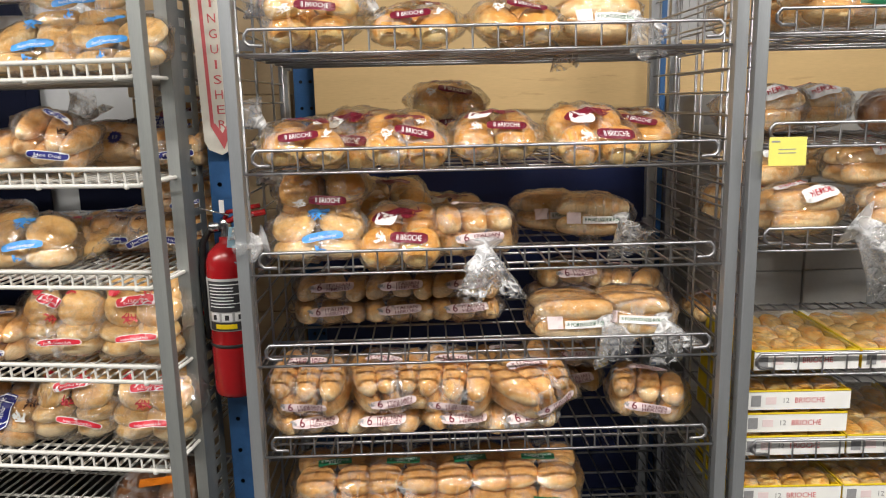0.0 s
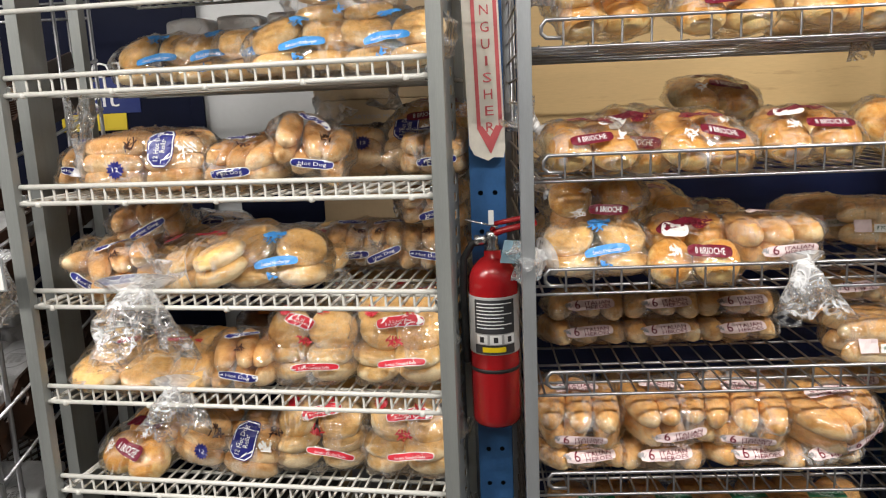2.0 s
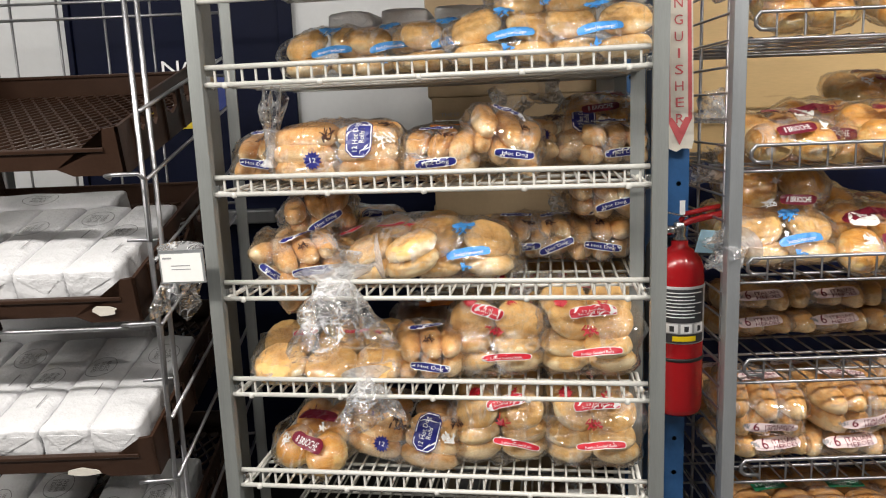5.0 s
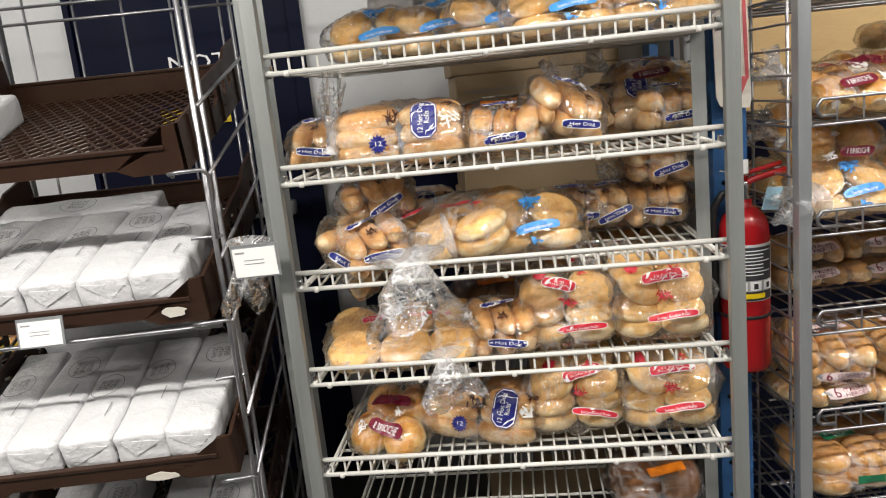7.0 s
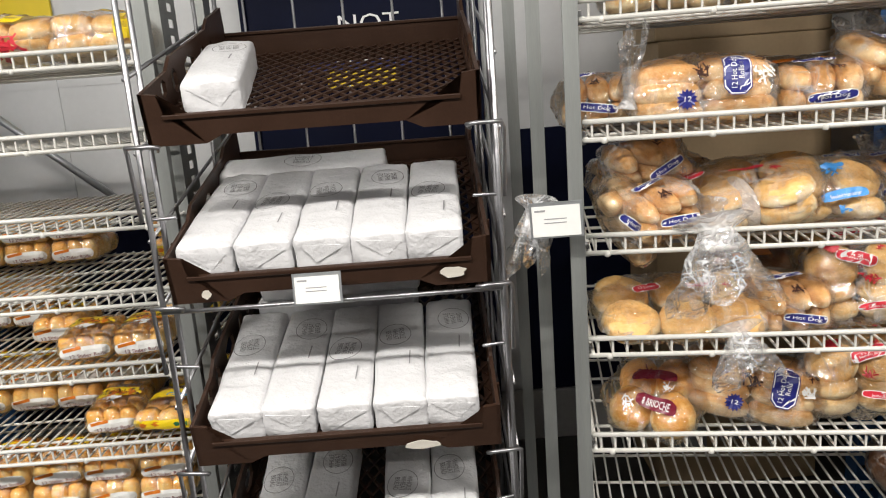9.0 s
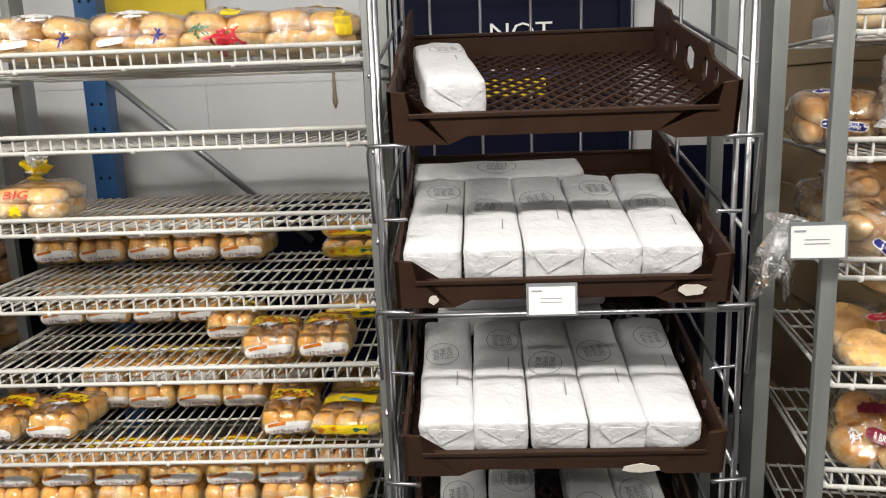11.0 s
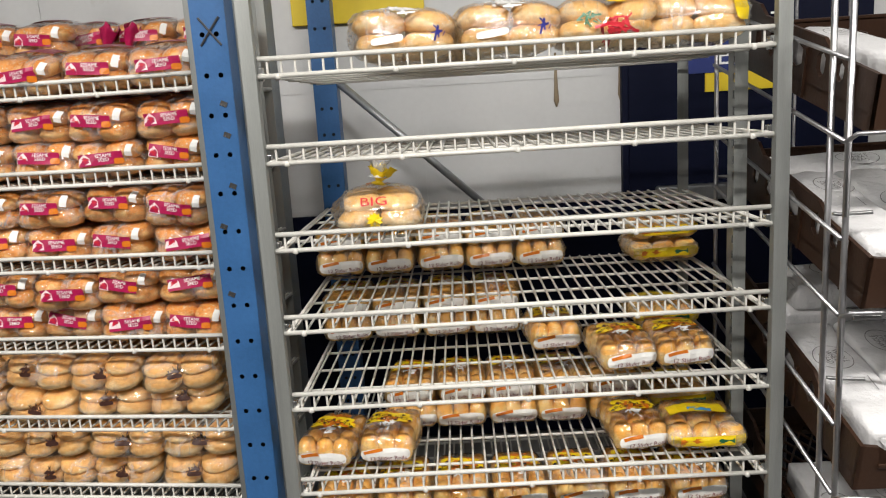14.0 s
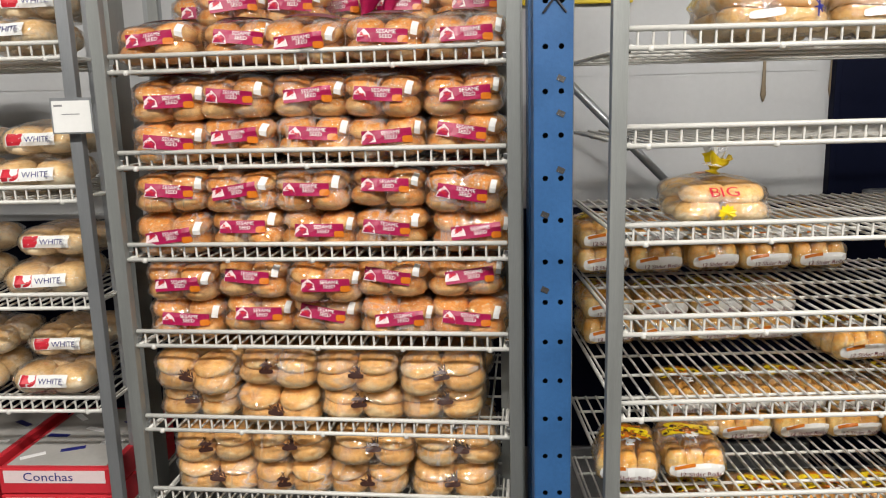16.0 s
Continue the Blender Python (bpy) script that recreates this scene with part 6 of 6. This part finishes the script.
def brioche_box(m):
    """Shallow white tray box of brioche under film, gold rim, printed front."""
    w, d, h = 0.215, 0.30, 0.040
    root = empty("brioche_box", m, "white shallow box of brioche rolls, gold rim", "pastry box", "brioche boxes")
    part("box_front", newbox(0, w, 0, 0.003, 0, h), M_CARD, root)
    part("box_back", newbox(0, w, d - 0.003, d, 0, h), M_CARD, root)
    for x in (0, w - 0.003):
        part("box_side", newbox(x, x + 0.003, 0.003, d - 0.003, 0, h), M_YELLOW, root)
    part("box_floor", newbox(0.003, w - 0.003, 0.003, d - 0.003, 0, 0.003), M_CARD, root)
    part("rim", newbox(0, w, -0.0012, 0.0032, h, h + 0.0022), M_YELLOW, root, "gold rim")
    for i in range(4):
        for j in range(3):
            part("roll", roll_mesh("bxr", 0.025, 0.045, 0.040, M_SLIDER, (i + j) % 4, 0.5), None, root, m=pose(0.031 + i * 0.051, 0.055 + j * 0.094, 0.004))
    lid = bmesh.new()
    bmesh.ops.create_grid(lid, x_segments=9, y_segments=9, size=0.5)
    for v in lid.verts:
        v.co = Vector(((v.co.x + 0.5) * (w - 0.008) + 0.004, (v.co.y + 0.5) * (d - 0.008) + 0.004, h + 0.006 + noise.noise(v.co * 9) * 0.004))
    part("film_cover", lid, M_FILM, root, "clear film cover", True)
    part("barcode", newbox(0.008, 0.028, -0.0010, -0.0002, 0.008, 0.032), M_GREYINK, root)
    part("print_bar", newbox(0.038, 0.060, -0.0010, -0.0002, 0.012, 0.028), M_PINKLABEL, root)
    part("lettering", flat_text("12", 0.016, 0.012), M_GREYINK, root, m=pose(0.080, -0.001, 0.020))
    part("lettering", flat_text("BRIOCHE", 0.017, 0.062), M_PINKRED, root, m=pose(0.130, -0.001, 0.020))
    return root


BOX = brioche_box(M_R6 @ pose(-0.002, 0.008, Z6[4] + 0.004))
for dx, s, dz in ((0.0, 4, 0.050), (0.004, 4, 0.100), (0.218, 4, 0.0), (0.012, 3, 0.0), (0.235, 3, 0.0), (0.0, 5, 0.0), (0.22, 5, 0.0), (0.44, 4, 0.0), (0.44, 5, 0.0), (0.45, 3, 0.0), (0.0, 5, 0.050), (0.22, 5, 0.050)):
    copy_thing(BOX, M_R6 @ pose(dx, 0.008 + (dz > 0) * 0.004, Z6[s] + 0.004 + dz))


def carton(m, w, d, h, mat_, label, words="", bars=True):
    root = empty("carton", m, label, "carton")
    part("body", newbox(-w / 2, w / 2, 0, d, 0, h, 0.004), mat_, root)
    part("flap_seam", newbox(-w / 2 + 0.004, w / 2 - 0.004, d / 2 - 0.001, d / 2 + 0.001, h, h + 0.0008), M_GREYINK, root)
    if words:
        part("lettering", flat_text(words, 0.016, w * 0.5), M_GREYINK, root, m=pose(-w * 0.2, -0.001, h * 0.86))
    if bars:
        part("print_bar", newbox(-w * 0.42, -w * 0.2, -0.0012, -0.0002, h * 0.35, h * 0.62), M_GREYINK, root)
        part("print_bar", newbox(-w * 0.12, w * 0.3, -0.0012, -0.0002, h * 0.44, h * 0.55), M_GREYINK, root)
    return root


# cartons stacked behind the bun rack
zc = 0.0
for k, h in enumerate((0.34, 0.34, 0.34, 0.36, 0.30)):
    carton(pose(-0.66 + 0.01 * (k % 2), 2.44, zc), 0.50, 0.36, h, M_CARTON, "brown cardboard carton with printed warning in a stack", "THESE CARTONS MUST BE" if k == 3 else "", k != 3)
    zc += h + 0.001
# grey cartons behind the box rack
for i in range(3):
    z = 0.0
    for k in range(11):
        carton(pose(0.90 + i * 0.33, 2.06, z), 0.325, 0.30, 0.122, M_GREYBOX, "shallow grey printed carton in a stack", "", k > 7)
        z += 0.123

# ---- goods on the slider rack ----


def on2(kind, s, f, v, *a, **k):
    return on(M_R2, W2, Z2, kind, s, f, v, *a, **k)


on2("big", 0, 0.275, 0.13, 0, 4, seed=1)
on2("big", 0, 0.36, 0.33, 0, -8, seed=3)
on2("big", 0, 0.50, 0.13, 0, -3, seed=1)
on2("big", 0, 0.70, 0.13, 0, 3, seed=2)
on2("big", 0, 0.885, 0.13, -0.0, -4, seed=3)
on2("big", 2, 0.20, 0.12, 0, 6, seed=0)
for i in range(5):
    f = 0.05 + i * 0.133
    for k in range(2):
        on2("sli", 3, f, 0.465, k * 0.056, (1, -2, 2, 0, -1)[i], seed=i + k)
for i in range(4):
    f = 0.06 + i * 0.132
    on2("sli", 4, f, 0.44, 0, (1, -1, 2, -2)[i], seed=i + 1)
    on2("sli", 4, f, 0.445, 0.056, 0, seed=i)
on2("sli", 4, 0.588, 0.29, 0, 2, seed=2)
on2("sli", 4, 0.728, 0.145, 0, 6, seed=0)
on2("sli", 4, 0.860, 0.155, 0, 3, seed=1)
on2("swe", 3, 0.90, 0.44, 0.0, 0, seed=0)
on2("swe", 3, 0.90, 0.44, 0.052, 0, seed=1)
on2("swe", 4, 0.90, 0.43, 0, seed=1)
on2("sli", 5, 0.045, 0.145, 0, -12, seed=1)
on2("sli", 5, 0.180, 0.150, 0, -5, seed=2)
for i in range(5):
    f = 0.225 + i * 0.128
    on2("sli", 5, f, 0.315, 0, (3, -3, 1, -2, 2)[i], seed=i)
    on2("sli", 5, f, 0.325, 0.056, (-3, 2, -1, 4, 0)[i], seed=i + 1)
on2("sli", 5, 0.758, 0.155, 0, 4, seed=0)
on2("swe", 5, 0.912, 0.145, 0, -3, seed=0)
on2("swe", 5, 0.915, 0.36, 0, 3, seed=1)
for i in range(7):
    on2("sli", 6, 0.07 + i * 0.136, 0.12, 0, (2, -3, 4, -2, 1, 3, -4, 2)[i], seed=i)
    on2("sli", 6, 0.07 + i * 0.136, 0.13, 0.056, (-2, 3, -1, 2, 4, -3, 1, 0)[i], seed=i + 1)

# ---- goods on the sesame rack ----


def on1(kind, s, f, v, *a, **k):
    return on(M_R1, W1, Z1, kind, s, f, v, *a, **k)


rnd = random.Random(4)
for s in (0, 1, 2, 3):
    for i in range(5):
        f = 0.108 + i * 0.197
        for k in range(1 if s == 0 else 2):
            on1("ses", s, f + jitter(rnd, 0.008), 0.10 + jitter(rnd, 0.012), k * 0.082, jitter(rnd, 9), jitter(rnd, 6), jitter(rnd, 3), seed=i + 3 * k + s)
            on1("ses", s, f, 0.31, k * 0.082, jitter(rnd, 5), seed=i + k)
for i in range(5):
    on1("ses", 0, 0.108 + i * 0.197, 0.33, 0.082, (4, -6, 5, -3, 6)[i], seed=i)
on1("ses", 0, 0.24, 0.22, 0.082, 10, seed=2)
on1("ses", 0, 0.42, 0.25, 0.082, -6, seed=1)
for s in (4, 5):
    for i in range(4):
        for k in range(2):
            on1("muf", s, 0.125 + i * 0.232 + (0.025 if s == 5 else 0), 0.11 + jitter(rnd, 0.012), k * 0.072, jitter(rnd, 12), jitter(rnd, 8), jitter(rnd, 5), seed=i + k + s)
            if k == 0:
                on1("muf", s, 0.125 + i * 0.232, 0.33, 0, jitter(rnd, 6), seed=i)
# red bag ties on top of the packs
for u, v, z in ((0.20, 0.16, Z1[0] + 0.125), (0.60, 0.22, Z1[0] + 0.10), (0.66, 0.24, Z1[0] + 0.10)):
    ob = new("bag_tie", mesh_from("bag_tie", frill(int(u * 100), 0.06, 0.008, 0.03, 0.0, 14), M_MAGENTA, True))
    ob.matrix_basis = M_R1 @ pose(u * W1, v, z, 0, -70, 20)
    tagged(ob, "gathered magenta end of a bun bag", "bag end")

# ---- goods on the white roll rack ----


def on0(kind, s, f, v, *a, **k):
    return on(M_R0, W0, Z0, kind, s, f, v, *a, **k)


for s in (0, 1, 2, 3):
    for i in range(3):
        for k in range(2):
            on0("whi", s, 0.84 - i * 0.30 + jitter(rnd, 0.015), 0.13 + (0.06 if k else 0) + jitter(rnd, 0.01), k * 0.072, jitter(rnd, 6), jitter(rnd, 3), 0, seed=i + k)


def pastry_box(m):
    root = empty("pastry_box", m, "red printed box of pastries with clear lid", "pastry box", "red pastry boxes")
    w, d, h = 0.27, 0.36, 0.065
    part("box_body", newbox(0, w, 0, d, 0, h, 0.003), M_REDBOX, root)
    part("front_panel", newbox(0.012, w - 0.012, -0.0012, -0.0002, 0.028, h - 0.006), M_PINKLABEL, root)
    part("top_panel", newbox(0.014, w - 0.014, 0.014, d - 0.014, h + 0.0002, h + 0.0016), M_GREYBOX, root)
    part("lettering", flat_text("Conchas", 0.030, 0.12), M_NAVYINK, root, m=pose(0.12, -0.002, 0.043))
    for k in range(7):
        part("print_bar", newbox(-0.028, 0.028, -0.008, 0.008, 0, 0.001), M_NAVYINK if k % 2 else M_WHITEINK, root, m=pose(0.05 + (k % 3) * 0.08, 0.06 + k * 0.038, h + 0.0018, 0, 0, 35 - k * 13))
    return root


PBOX = pastry_box(M_R0 @ pose(W0 - 0.275, 0.01, Z0[4] + 0.004))
for du, dz in ((0.30, 0.0), (0.60, 0.0), (0.0, 0.068), (0.30, 0.068)):
    copy_thing(PBOX, M_R0 @ pose(max(0.0, W0 - 0.275 - du), 0.012, Z0[4] + 0.004 + dz))
